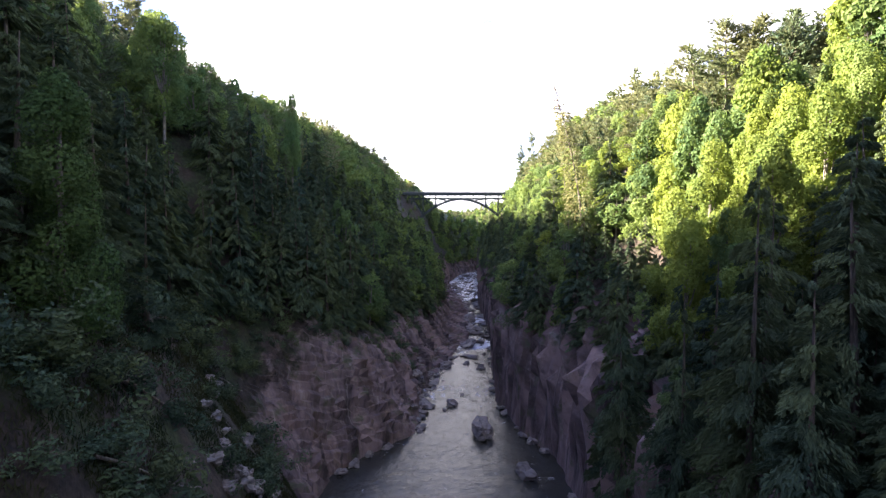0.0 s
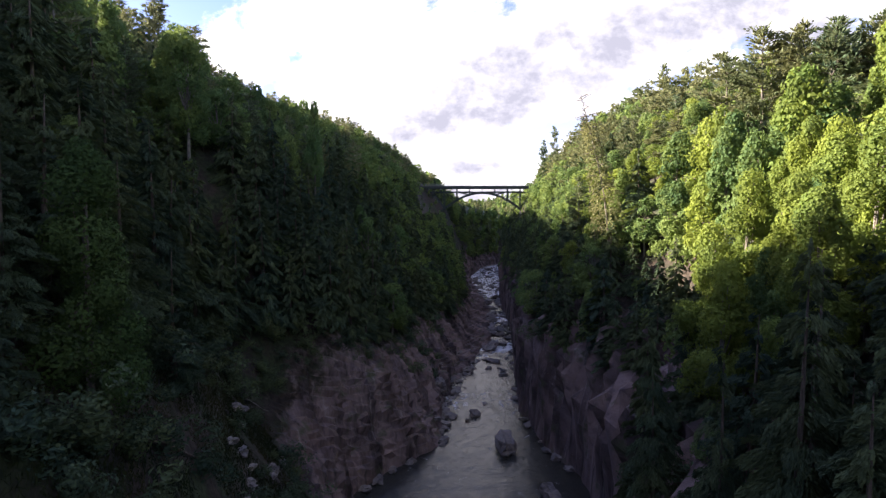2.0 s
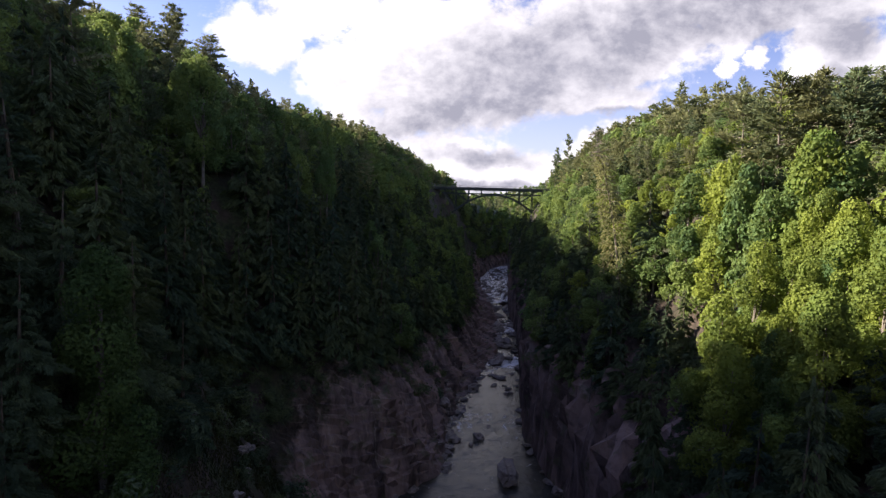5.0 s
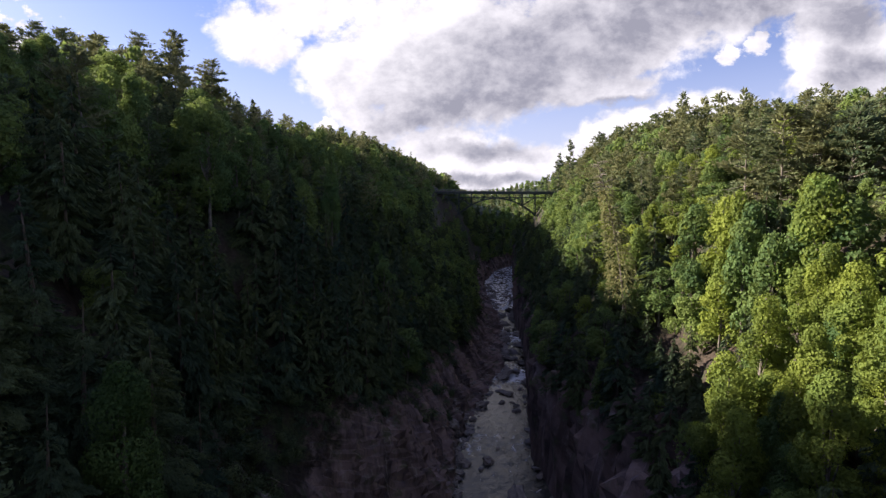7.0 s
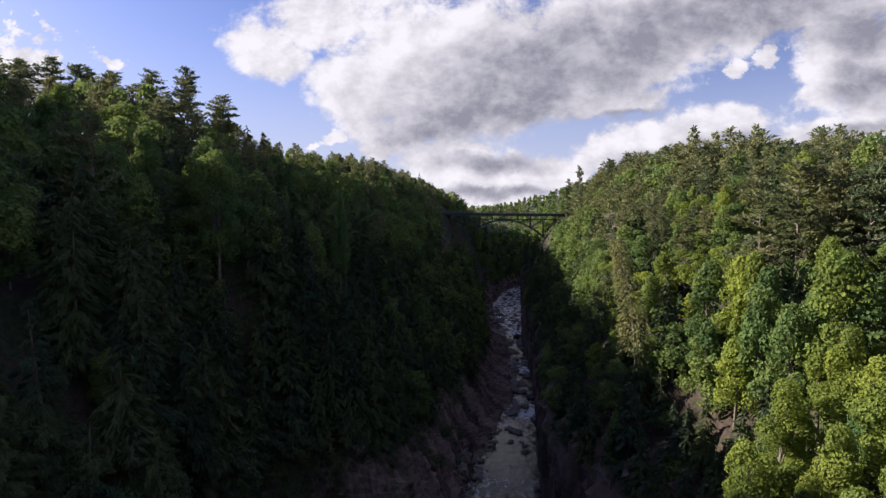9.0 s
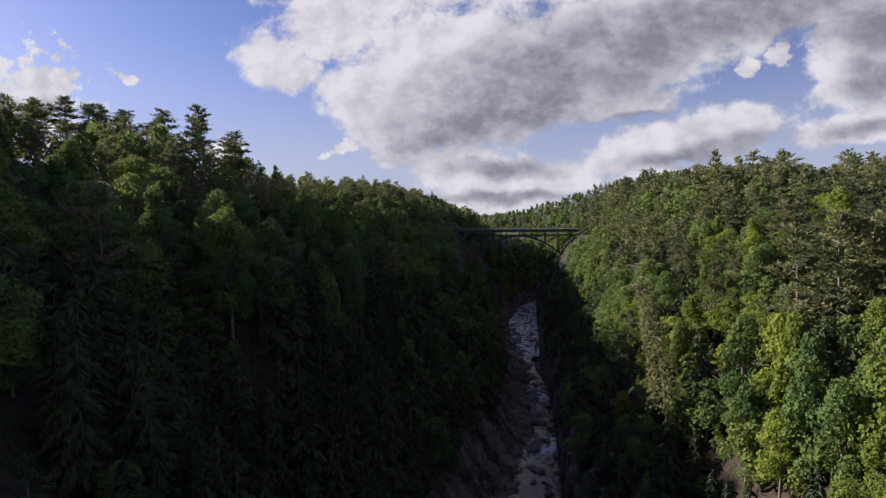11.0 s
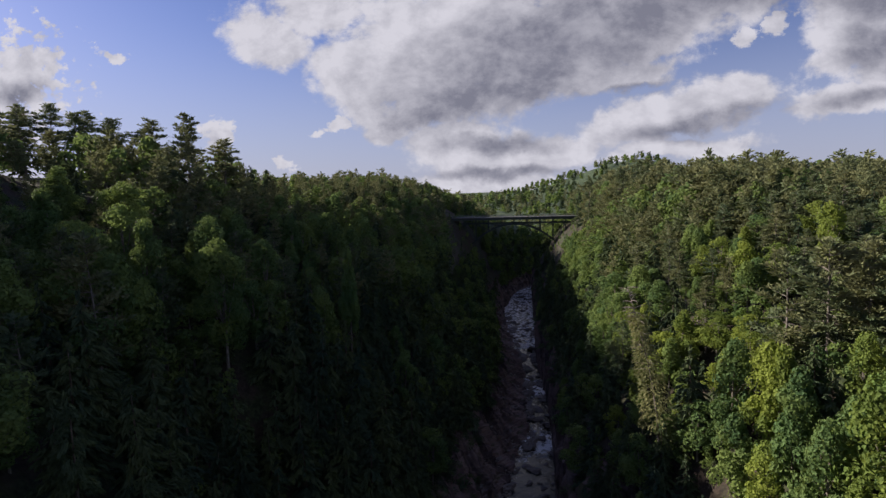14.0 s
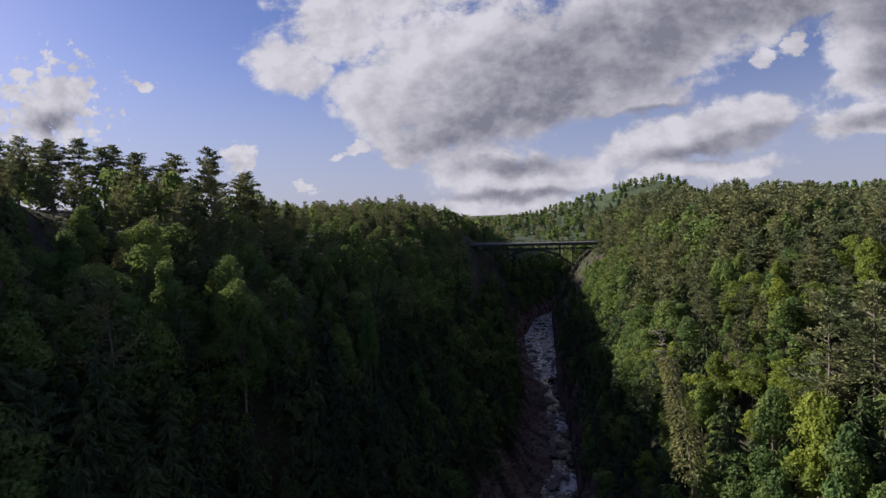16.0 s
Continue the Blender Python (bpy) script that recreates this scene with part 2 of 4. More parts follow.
def stone_material(name, a, b, wet=0.7):
    m, c = material(name)
    n, put, math_, mix, noise_, ramp, stretch = c
    pos = n("NewGeometry").outputs["Position"]
    r = n("ObjectInfo").outputs["Random"]
    g = noise_(stretch(pos, (1, 1, 2.2), (25, 20, 0)), 1.1, 7, 0.65)
    col = mix(ramp(g, 0.32, 0.68), a, b)
    col = mix(math_("MULTIPLY", r, 0.45), col, (0.25, 0.215, 0.195, 1))
    p = n("BsdfPrincipled")
    put(p, "Base Color", col), put(p, "Roughness", wet)
    put(p, "Normal", bump(c, g, 0.8, 0.3))
    return finish(m, p.outputs[0])


GROUND = ground_material()
STONE = stone_material("river_stone", (0.055, 0.047, 0.045, 1), (0.20, 0.17, 0.155, 1))


def water_material():
    m, c = material("river_water")
    n, put, math_, mix, noise_, ramp, stretch = c
    pos = n("NewGeometry").outputs["Position"]
    rapid = n("Attribute", attr="rapid").outputs["Fac"]
    wave = noise_(stretch(pos, (1.0, 0.5, 1)), 1.1, 5, 0.6, 0.9)
    small = noise_(stretch(pos, (1.6, 0.8, 1)), 4.0, 4, 0.6, 0.5)
    streak = noise_(stretch(pos, (0.55, 0.42, 1)), 0.8, 8, 0.7, 1.4)
    foam = ramp(math_("ADD", streak, math_("MULTIPLY", rapid, 0.26)), 0.61, 0.78)
    p = n("BsdfPrincipled")
    put(p, "Base Color", mix(foam, (0.030, 0.030, 0.026, 1), (0.72, 0.72, 0.74, 1)))
    put(p, "Roughness", ramp(foam, 0, 1, 0.10, 0.7)), put(p, "IOR", 1.333), put(p, "Specular IOR Level", 0.5)
    h = math_("ADD", math_("MULTIPLY", wave, 1.0), math_("MULTIPLY", small, 0.3))
    put(p, "Normal", bump(c, h, ramp(rapid, 0, 0.7, 0.55, 0.8), 0.22))
    return finish(m, p.outputs[0])


WATER = water_material()


def paint_material(name, col, rough=0.6, metal=0.0, stain=(0.06, 0.045, 0.035, 1)):
    m, c = material(name)
    n, put, math_, mix, noise_, ramp, stretch = c
    pos = n("NewGeometry").outputs["Position"]
    g = noise_(stretch(pos, (1, 1, 0.4)), 1.2, 6, 0.65)
    p = n("BsdfPrincipled")
    put(p, "Base Color", mix(ramp(g, 0.5, 0.75, 0, 0.6), col, stain)), put(p, "Roughness", rough), put(p, "Metallic", metal)
    return finish(m, p.outputs[0])


STEEL = paint_material("green_bridge_steel", (0.035, 0.05, 0.042, 1))
CONCRETE = paint_material("weathered_concrete", (0.13, 0.125, 0.115, 1), 0.9, 0, (0.10, 0.095, 0.085, 1))
ASPHALT = paint_material("grey_asphalt", (0.11, 0.11, 0.115, 1), 0.9, 0, (0.07, 0.07, 0.07, 1))
RAILING = paint_material("galvanised_rail", (0.22, 0.23, 0.23, 1), 0.6, 0.3, (0.2, 0.2, 0.2, 1))


# ---------------------------------------------------------------- mesh helpers
def mesh_of(name, verts, faces, mat, smooth=False):
    verts, faces = np.asarray(verts, np.float32), np.asarray(faces, np.int32)
    k = faces.shape[1]
    me = bpy.data.meshes.new(name)
    me.vertices.add(len(verts))
    me.vertices.foreach_set("co", verts.ravel())
    me.loops.add(faces.size)
    me.loops.foreach_set("vertex_index", faces.ravel())
    me.polygons.add(len(faces))
    me.polygons.foreach_set("loop_start", np.arange(0, faces.size, k, dtype=np.int32))
    me.polygons.foreach_set("use_smooth", np.full(len(faces), smooth))
    me.update(calc_edges=True)
    me.materials.append(mat)
    return me


def part(name, bm, mat, parent, label=""):
    if isinstance(bm, bpy.types.Mesh):
        me = bm
    else:
        me = bpy.data.meshes.new(name)
        bm.to_mesh(me)
        bm.free()
        me.materials.append(mat)
    ob = new(name, me)
    ob.parent = parent
    if label:
        tagged(ob, label)
    return ob


def bar(bm, a, b, w, h=None):
    """A square bar from a to b, w wide and h high."""
    a, b, h = Vector(a), Vector(b), h or w
    d = (b - a).normalized()
    side = d.cross(Vector((0, 0, 1)))
    side = side.normalized() if side.length > 1e-4 else Vector((1, 0, 0))
    up = side.cross(d)
    vs = [bm.verts.new(p + side * i * w / 2 + up * j * h / 2) for p in (a, b) for i, j in ((-1, -1), (1, -1), (1, 1), (-1, 1))]
    for f in ((3, 2, 1, 0), (4, 5, 6, 7), (0, 1, 5, 4), (1, 2, 6, 5), (2, 3, 7, 6), (3, 0, 4, 7)):
        bm.faces.new([vs[i] for i in f])


def box(x0, y0, z0, x1, y1, z1):
    bm = bmesh.new()
    bar(bm, ((x0 + x1) / 2, y0, (z0 + z1) / 2), ((x0 + x1) / 2, y1, (z0 + z1) / 2), x1 - x0, z1 - z0)
    return bm


def stick(a, b, w, h=None):
    bm = bmesh.new()
    bar(bm, a, b, w, h)
    return bm


# ---------------------------------------------------------------- the lie of the land
YL = [-250, 0, 20, 40, 55, 64, 72, 78, 88, 106, 128, 150, 165, 200, 234, 270, 332, 385, 410, 440, 480, 520, 650, 900, 4300]
XL = [-8, -4, 1, -6, -13, -18, -17.5, -14.5, -6.5, -7.2, -4.0, 0.5, 3.4, 4.2, 3.2, -1.0, -6.0, -1.0, 4.0, 18, 48, 84, 190, 380, 900]
YR = [-250, 20, 60, 79, 88, 106, 134, 181, 237, 300, 385, 410, 440, 480, 520, 650, 900, 4300]
XR = [13, 13, 16.5, 15.8, 12.1, 8.2, 9.2, 11.0, 9.2, 11.5, 13.5, 18, 34, 66, 104, 215, 410, 930]
PL = ([0, 1.2, 3, 7, 12, 16, 20, 30, 40, 60, 90, 110, 150, 200, 4500], [-6.6, -4.6, -3.0, 2.0, 8, 13, 19, 34, 45, 57, 68, 73, 76, 78, 78])
PR = ([0, 0.5, 1.2, 2.5, 4.5, 8, 12, 18, 28, 45, 70, 120, 4500], [-6.6, -3, 2, 9, 15, 20, 26, 33, 43, 52, 57, 58, 58])


def squeeze(y):
    """The gorge narrows towards the bridge."""
    return np.interp(y, [100, 250, 350, 450, 700], [1.0, 0.82, 0.66, 0.75, 1.2])


def shelf(y):
    return np.interp(y, [105, 135, 165, 240, 320, 360], [0, 4.5, 9, 8, 5, 0])


def sink(y):
    """Beyond the bridge the rims fall away."""
    return np.interp(y, [375, 440, 600, 1000], [1.0, 0.66, 0.52, 0.66])


def hills(x, y):
    """Ridges far beyond the bridge and behind the camera, and one added shade hump."""
    h = 0.0
    # last entry: hump hidden by the left hill, added to shade the gorge
    for cx, cy, sx, sy, top in ((410, 1750, 310, 420, 122), (950, 1300, 380, 500, 66), (0, 3300, 1800, 600, 40), (1500, 500, 700, 800, 40), (-1500, 900, 600, 900, 30), (0, -1500, 1500, 700, 60), (-62, 480, 50, 60, 15)):
        h = h + top * np.exp(-((x - cx) / sx) ** 2 - ((y - cy) / sy) ** 2)
    return h


def ridge(x, y):
    """The hillside's added climb beside the camera's stand, on the sun's side: unseen, blocks sun."""
    return np.interp(-x - y, [2, 24], [0, 17]) * np.interp(-x, [30, 46], [0, 1]) * np.interp(y, [105, 150], [1, 0])


def land(side, u, y):
    """Height at distance u from the water's edge; side -1 left, 1 right."""
    s = squeeze(y)
    if side < 0:
        w = shelf(y)
        v = np.maximum(u - w, 0) / s
        v = v * np.interp(y, [50, 95], [1.16, 1.0])
        shade_rise = ridge(np.interp(y, YL, XL) - u, y)
        cap = np.interp(y, [130, 185], [90, 64])
        z = np.minimum(np.interp(v, *PL), cap) + shade_rise + 0.22 * np.minimum(u, w)
    else:
        z = np.interp(u / s, *PR)
    return RIVER + (z - RIVER) * sink(y)


def ground_z(x, y):
    xl, xr = np.interp(y, YL, XL), np.interp(y, YR, XR)
    if x < xl:
        z = land(-1, xl - x, y)
    elif x > xr:
        z = land(1, x - xr, y)
    else:
        z = RIVER - 1.2
    return float(z + hills(x, y) * min(1, abs(y) / 600))


def make_ground():
    ys = np.concatenate([np.arange(-260, -40, 15), np.arange(-40, 40, 1.6), np.arange(40, 250, 0.8), np.arange(250, 450, 2.0), np.arange(450, 1000, 14), np.arange(1000, 4300, 90)])
    us = np.concatenate([np.arange(0, 26, 0.55), np.arange(26, 80, 2.4), np.arange(80, 300, 13), 300 * 1.28 ** np.arange(0, 11)])
    nu = len(us)
    rows, rocks = [], []
    for y in ys:
        xl, xr = np.interp(y, YL, XL), np.interp(y, YR, XR)
        xs = np.concatenate([(xl - us)[::-1], np.linspace(xl, xr, 5)[1:-1], xr + us])
        zs = np.concatenate([land(-1, us, y)[::-1], np.full(3, RIVER - 1.4), land(1, us, y)])
        zs = zs + hills(xs, y) * min(1, abs(y) / 600)
        uu = np.concatenate([us[::-1], np.full(3, -1), us])
        sd = np.concatenate([np.full(nu, -1), np.zeros(3), np.full(nu, 1)])
        for i in range(len(xs)):
            u = uu[i]
            rock = 0.0
            if u < 0:
                rock = 1.0
            elif u < 60:
                p = Vector((xs[i], y, zs[i]))
                lim = (np.interp(y, [20, 50, 66, 84, 110, 300], [3, 5, 9, 16, 12, 9]) + shelf(y)) if sd[i] < 0 else np.interp(y, [50, 90, 130], [9, 8, 6])
                rock = float(np.clip(1.4 - u / lim, 0, 1))
                q = Vector((0.016 * (p.x - p.y - p.z), 0.12 * p.x + 0.18 * p.y - 0.06 * p.z, 0.03 * (p.x + p.z)))
                bed = noise.fractal(q * 1.6, 0.9, 2.1, 5)
                slab = 1 - abs(noise.noise(q * 3.2 + Vector((7, 0, 0)))) * 2.2
                bed += 0.5 * slab
                crag = noise.ridged_multi_fractal(p * 0.2, 0.8, 2.1, 5, 1.0, 2.0) - 1.0 + 0.5 * noise.noise(p * 1.3)
                fade = min(1, u / 2.0)
                xs[i] += (bed * 2.3 + crag * 0.7) * rock * fade * (0.8 if sd[i] < 0 else -1.2) + (0.7 * noise.noise(p * 0.35) * (1 - fade))
                zs[i] += (bed * 1.5 + crag * 0.8) * rock * fade + 0.5 * noise.noise(p * 0.25) * (1 - rock)
            rows.append((xs[i], y, zs[i]))
            rocks.append(rock)
    nc = 2 * nu + 3
    i, j = np.meshgrid(np.arange(len(ys) - 1), np.arange(nc - 1), indexing="ij")
    a = (i * nc + j).ravel()
    faces = np.stack([a, a + 1, a + nc + 1, a + nc], 1)
    me = mesh_of("ground", rows, faces, GROUND, True)
    rk = np.asarray(rocks, np.float32)[faces].mean(1)
    me.polygons.foreach_set("use_smooth", rk < 0.35)
    at = me.attributes.new("rock", "FLOAT", "POINT")
    at.data.foreach_set("value", np.asarray(rocks, np.float32))
    tagged(new("ground", me), "steep rocky gorge sides with soil, grass and bedded grey-brown rock", "ground", kind="structure")


make_ground()


def make_water():
    ys = np.concatenate([np.arange(-250, 40, 12), np.arange(40, 270, 0.6), np.arange(270, 600, 1.6)])
    cols = np.linspace(-0.12, 1.12, 40)
    vs, rap = [], []
    for y in ys:
        xl, xr = np.interp(y, YL, XL), np.interp(y, YR, XR)
        r = max(math.exp(-((y - 158) / 9) ** 2), 0.9 * math.exp(-((y - 205) / 14) ** 2), 0.75 * (y > 255), 0.35 * math.exp(-((y - 112) / 9) ** 2))
        for c in cols:
            x = xl + (xr - xl) * c
            k = noise.fractal(Vector((x * 0.5, y * 0.32, 0)), 1.0, 2.0, 3)
            vs.append((x, y, RIVER + k * (0.05 + 0.22 * r)))
            rap.append(r)
    nc = len(cols)
    i, j = np.meshgrid(np.arange(len(ys) - 1), np.arange(nc - 1), indexing="ij")
    a = (i * nc + j).ravel()
    me = mesh_of("water", vs, np.stack([a, a + 1, a + nc + 1, a + nc], 1), WATER, True)
    at = me.attributes.new("rapid", "FLOAT", "POINT")
    at.data.foreach_set("value", np.asarray(rap, np.float32))
    tagged(new("water", me), "shallow river with ripples and white rapids in the gorge", "river", kind="structure")


make_water()


# ---------------------------------------------------------------- the bridge
def make_bridge():
    Y, Z, X0 = 350.0, 53.8, 1.0           # front girder line, deck top, crown across
    half, spring_z, crown_z = 28.0, 36.2, 49.2
    deck_w, left, right = 11.0, X0 - 48, X0 + 52
    b = tagged(new("arch_bridge"), "dark green steel arch bridge with railings high over the river", "bridge")
    part("deck", box(left, Y - 0.25, Z - 0.45, right, Y + deck_w + 0.4, Z), CONCRETE, b, "pale concrete deck slab")
    part("roadway", box(left, Y + 1.2, Z + 0.004, right, Y + deck_w - 1.2, Z + 0.09), ASPHALT, b, "grey asphalt roadway")
    for yy in (Y, Y + deck_w):
        part("girder", box(left, yy - 0.2, Z - 1.75, right, yy + 0.2, Z - 0.452), STEEL, b)
        part("lower_chord", box(left + 8, yy - 0.15, Z - 4.4, right - 8, yy + 0.15, Z - 3.8), STEEL, b)
        rib = bmesh.new()
        pts = []
        for k in range(25):
            f = k / 12 - 1
            pts.append(Vector((X0 + half * f, yy, crown_z - (crown_z - spring_z) * f * f)))
        for p, q in zip(pts, pts[1:]):
            bar(rib, p, q + (q - p) * 0.04, 0.5, 0.9)
        part("arch_rib", rib, STEEL, b)
        xs = [X0 + d for d in (-40, -33, -25.5, -17, -8.5, 0, 8.5, 17, 25.5, 33, 40)]
        for x in xs:
            f = (x - X0) / half
            foot = crown_z - (crown_z - spring_z) * f * f if abs(f) < 1 else max(ground_z(x, yy) - 1, 30)
            if foot < Z - 4.4:
                part("column", stick((x, yy, foot), (x, yy, Z - 1.7), 0.55), STEEL, b)
            else:
                part("column", stick((x, yy, Z - 4.3), (x, yy, Z - 1.7), 0.4), STEEL, b)
        for xa, xb in ((-33, -25.5), (-25.5, -17), (-17, -8.5), (33, 25.5), (25.5, 17), (17, 8.5)):
            zb = Z - 4.0
            fb = xb / half
            part("brace", stick((X0 + xb, yy, crown_z - (crown_z - spring_z) * fb * fb), (X0 + xa, yy, zb), 0.42), STEEL, b)
    for k in range(12):
        x = X0 - 44 + 8 * k
        part("cross_beam", stick((x, Y, Z - 2.0), (x, Y + deck_w, Z - 2.0), 0.35, 0.8), STEEL, b)
    for k in range(7):
        x = X0 - 24 + 8 * k
        f = (x - X0) / half
        z = crown_z - (crown_z - spring_z) * f * f
        part("strut", stick((x, Y, z), (x, Y + deck_w, z), 0.3), STEEL, b)
    post = stick((0, 0, 0), (0, 0, 1.3), 0.12)
    post_mesh = bpy.data.meshes.new("post")
    post.to_mesh(post_mesh)
    post.free()
    post_mesh.materials.append(RAILING)
    for yy in (Y - 0.25, Y + deck_w + 0.25):
        railing = part("railing", stick((left, yy, Z + 1.25), (right, yy, Z + 1.25), 0.09), RAILING, b, "grey metal railing")
        for h in (0.45, 0.85):
            part("rail", stick((left, yy, Z + h), (right, yy, Z + h), 0.06), RAILING, railing)
        for k in range(41):
            part("post", post_mesh, RAILING, railing).location = (left + 2.5 * k, yy, Z)
    for x in (X0 - half - 1, X0 + half + 1):
        part("footing", box(x - 2, Y - 1, spring_z - 4, x + 2, Y + deck_w + 1, spring_z + 0.3), CONCRETE, b, "concrete arch footing")
    for x0, x1 in ((left - 5, left), (right, right + 5)):
        part("abutment", box(x0, Y - 0.5, Z - 9, x1, Y + deck_w + 0.5, Z - 0.02), CONCRETE, b, "concrete abutment")


make_bridge()


# ---------------------------------------------------------------- trees
def tube(points, radii, sides=6):
    """A tapered limb along points: vertices and quads."""
    vs, fs = [], []
    for k, (p, r) in enumerate(zip(points, radii)):
        p = Vector(p)
        d = Vector(points[min(k + 1, len(points) - 1)]) - Vector(points[max(k - 1, 0)])
        d.normalize()
        a = d.orthogonal().normalized()
        b = d.cross(a)
        for i in range(sides):
            t = 2 * math.pi * i / sides
            vs.append(p + a * (r * math.cos(t)) + b * (r * math.sin(t)))
    for k in range(len(points) - 1):
        for i in range(sides):
            j = (i + 1) % sides
            fs.append((k * sides + i, k * sides + j, (k + 1) * sides + j, (k + 1) * sides + i))
    return np.array(vs, np.float32), np.array(fs, np.int32)


def joined(pieces):
    vs, fs, base = [], [], 0
    for v, f in pieces:
        vs.append(v)
        fs.append(f + base)
        base += len(v)
    return np.concatenate(vs), np.concatenate(fs)


def sprays(g, centre, along, normal, length, width):
    """One leaf spray (a bent kite of two triangles) at each centre, pointing along."""
    m = len(centre)
    along = along / (np.linalg.norm(along, axis=1, keepdims=True) + 1e-6)
    side = np.cross(along, normal + g.normal(0, 0.25, (m, 3)))
    side /= np.linalg.norm(side, axis=1, keepdims=True) + 1e-6
    up = np.cross(side, along)
    L = (length * g.uniform(0.6, 1.35, m))[:, None]
    W = (width * g.uniform(0.6, 1.35, m))[:, None]
    a = centre - along * L * 0.5
    b = centre + side * W * 0.5 + up * W * 0.12
    c = centre + along * L * 0.5 - up * L * 0.15
    d = centre - side * W * 0.5 + up * W * 0.12
    v = np.stack([a, b, c, d], 1).reshape(-1, 3)
    k = np.arange(m) * 4
    f = np.concatenate([np.stack([k, k + 1, k + 2], 1), np.stack([k, k + 2, k + 3], 1)])
    return v.astype(np.float32), f.astype(np.int32)


def hemlock(seed, h, r, count, size, bare=0.08, top=0.85):
    """Drooping conifer: whorls of boughs with flat hanging sprays."""
    g = np.random.default_rng(seed)
    nb = int(h * 8)
    zb = h * (bare + (1 - bare) * g.beta(1.0, 1.25, nb))
    th = g.uniform(0, 2 * math.pi, nb)
    lob = 1 + 0.22 * np.sin(th * 2 + g.uniform(0, 6)) + 0.15 * np.sin(th * 3 + zb)
    ln = r * np.clip((1 - zb / h), 0.02, 1) ** top * g.uniform(0.55, 1.12, nb) * lob + 0.25
    i = g.choice(nb, count, p=(ln + 0.3) / (ln + 0.3).sum())
    s = np.sqrt(g.uniform(0.04, 1, count))
    lat = g.normal(0, 0.20, count) * ln[i] * (1.15 - s)
    c, sn = np.cos(th[i]), np.sin(th[i])
    rad = ln[i] * s
    z = zb[i] + 0.12 * ln[i] * s - 0.42 * ln[i] * s ** 2 - np.abs(lat) * 0.25 + g.normal(0, 0.10, count)
    P = np.stack([c * rad - sn * lat, sn * rad + c * lat, z], 1)
    along = np.stack([c - sn * lat * 0.8, sn + c * lat * 0.8, -0.35 - 0.5 * g.uniform(0, 1, count)], 1) + g.normal(0, 0.25, (count, 3))
    nrm = np.stack([0.5 * c, 0.5 * sn, np.full(count, 0.9)], 1) + g.normal(0, 0.35, (count, 3))
    leaf = sprays(g, P, along, nrm, size * 1.5, size * 0.5)
    bend = g.normal(0, 0.012 * h, 2)
    trunk = tube([(0, 0, -1.5), (bend[0] * .5, bend[1] * .5, h * 0.4), (bend[0] * .3, 0, h * 0.97)], [0.016 * h + 0.05, 0.011 * h, 0.02], 6)
    return trunk, leaf


def broadleaf(seed, h, r, count, size, tall=1.0, foot=0.16):
    """Round-headed leafy tree: forked limbs under overlapping clumps of leaves."""
    g = np.random.default_rng(seed)
    k = 38
    base = h * foot
    ctr, rad, pieces = [], [], []
    for j in range(k):
        f = g.uniform(0, 1) if j else 1.0
        zc = base + (h - base) * (0.10 + 0.80 * f)
        w = r * (0.35 + 0.65 * math.sin(math.pi * (0.18 + 0.72 * f)) ** 0.8) if seed % 2 == 0 else r * (0.12 + 0.88 * (1 - f) ** 0.75)
        t = j * 2.4 + g.uniform(-0.5, 0.5)
        q = w * g.uniform(0.30, 0.78) * (0.25 if f > 0.94 else 1)
        ctr.append((q * math.cos(t), q * math.sin(t), zc))
        rad.append(r * g.uniform(0.15, 0.36))
    ctr, rad = np.array(ctr), np.array(rad)
    n_all = int(count * 1.5)
    i = g.choice(k, n_all, p=rad ** 2 / (rad ** 2).sum())
    d = g.normal(0, 1, (n_all, 3))
    d[:, 2] = d[:, 2] * 0.9 + 0.25
    d /= np.linalg.norm(d, axis=1, keepdims=True)
    P = ctr[i] + d * (rad[i] * g.uniform(0.72, 1.12, n_all))[:, None] * np.array([1, 1, 0.85 * tall])
    deep = (np.linalg.norm((P[:, None] - ctr[None]) / rad[None, :, None], axis=2) < 0.62).any(1)
    P, d = P[~deep][:count], d[~deep][:count]
    along = np.cross(d, g.normal(0, 1, P.shape)) - np.array([0, 0, 0.35])
    leaf = sprays(g, P, along, d, size * 1.05, size * 0.85)
    fork = (g.normal(0, 0.2), g.normal(0, 0.2), h * 0.42)
    pieces.append(tube([(0, 0, -1.5), fork, (fork[0] * 2, fork[1] * 2, h * 0.85)], [0.013 * h + 0.06, 0.010 * h, 0.03], 6))
    for j in range(0, k, 3):
        pieces.append(tube([fork, tuple((np.array(fork) + ctr[j]) / 2 + (0, 0, -0.3)), tuple(ctr[j])], [0.006 * h, 0.004 * h, 0.02], 4))
    return joined(pieces), leaf


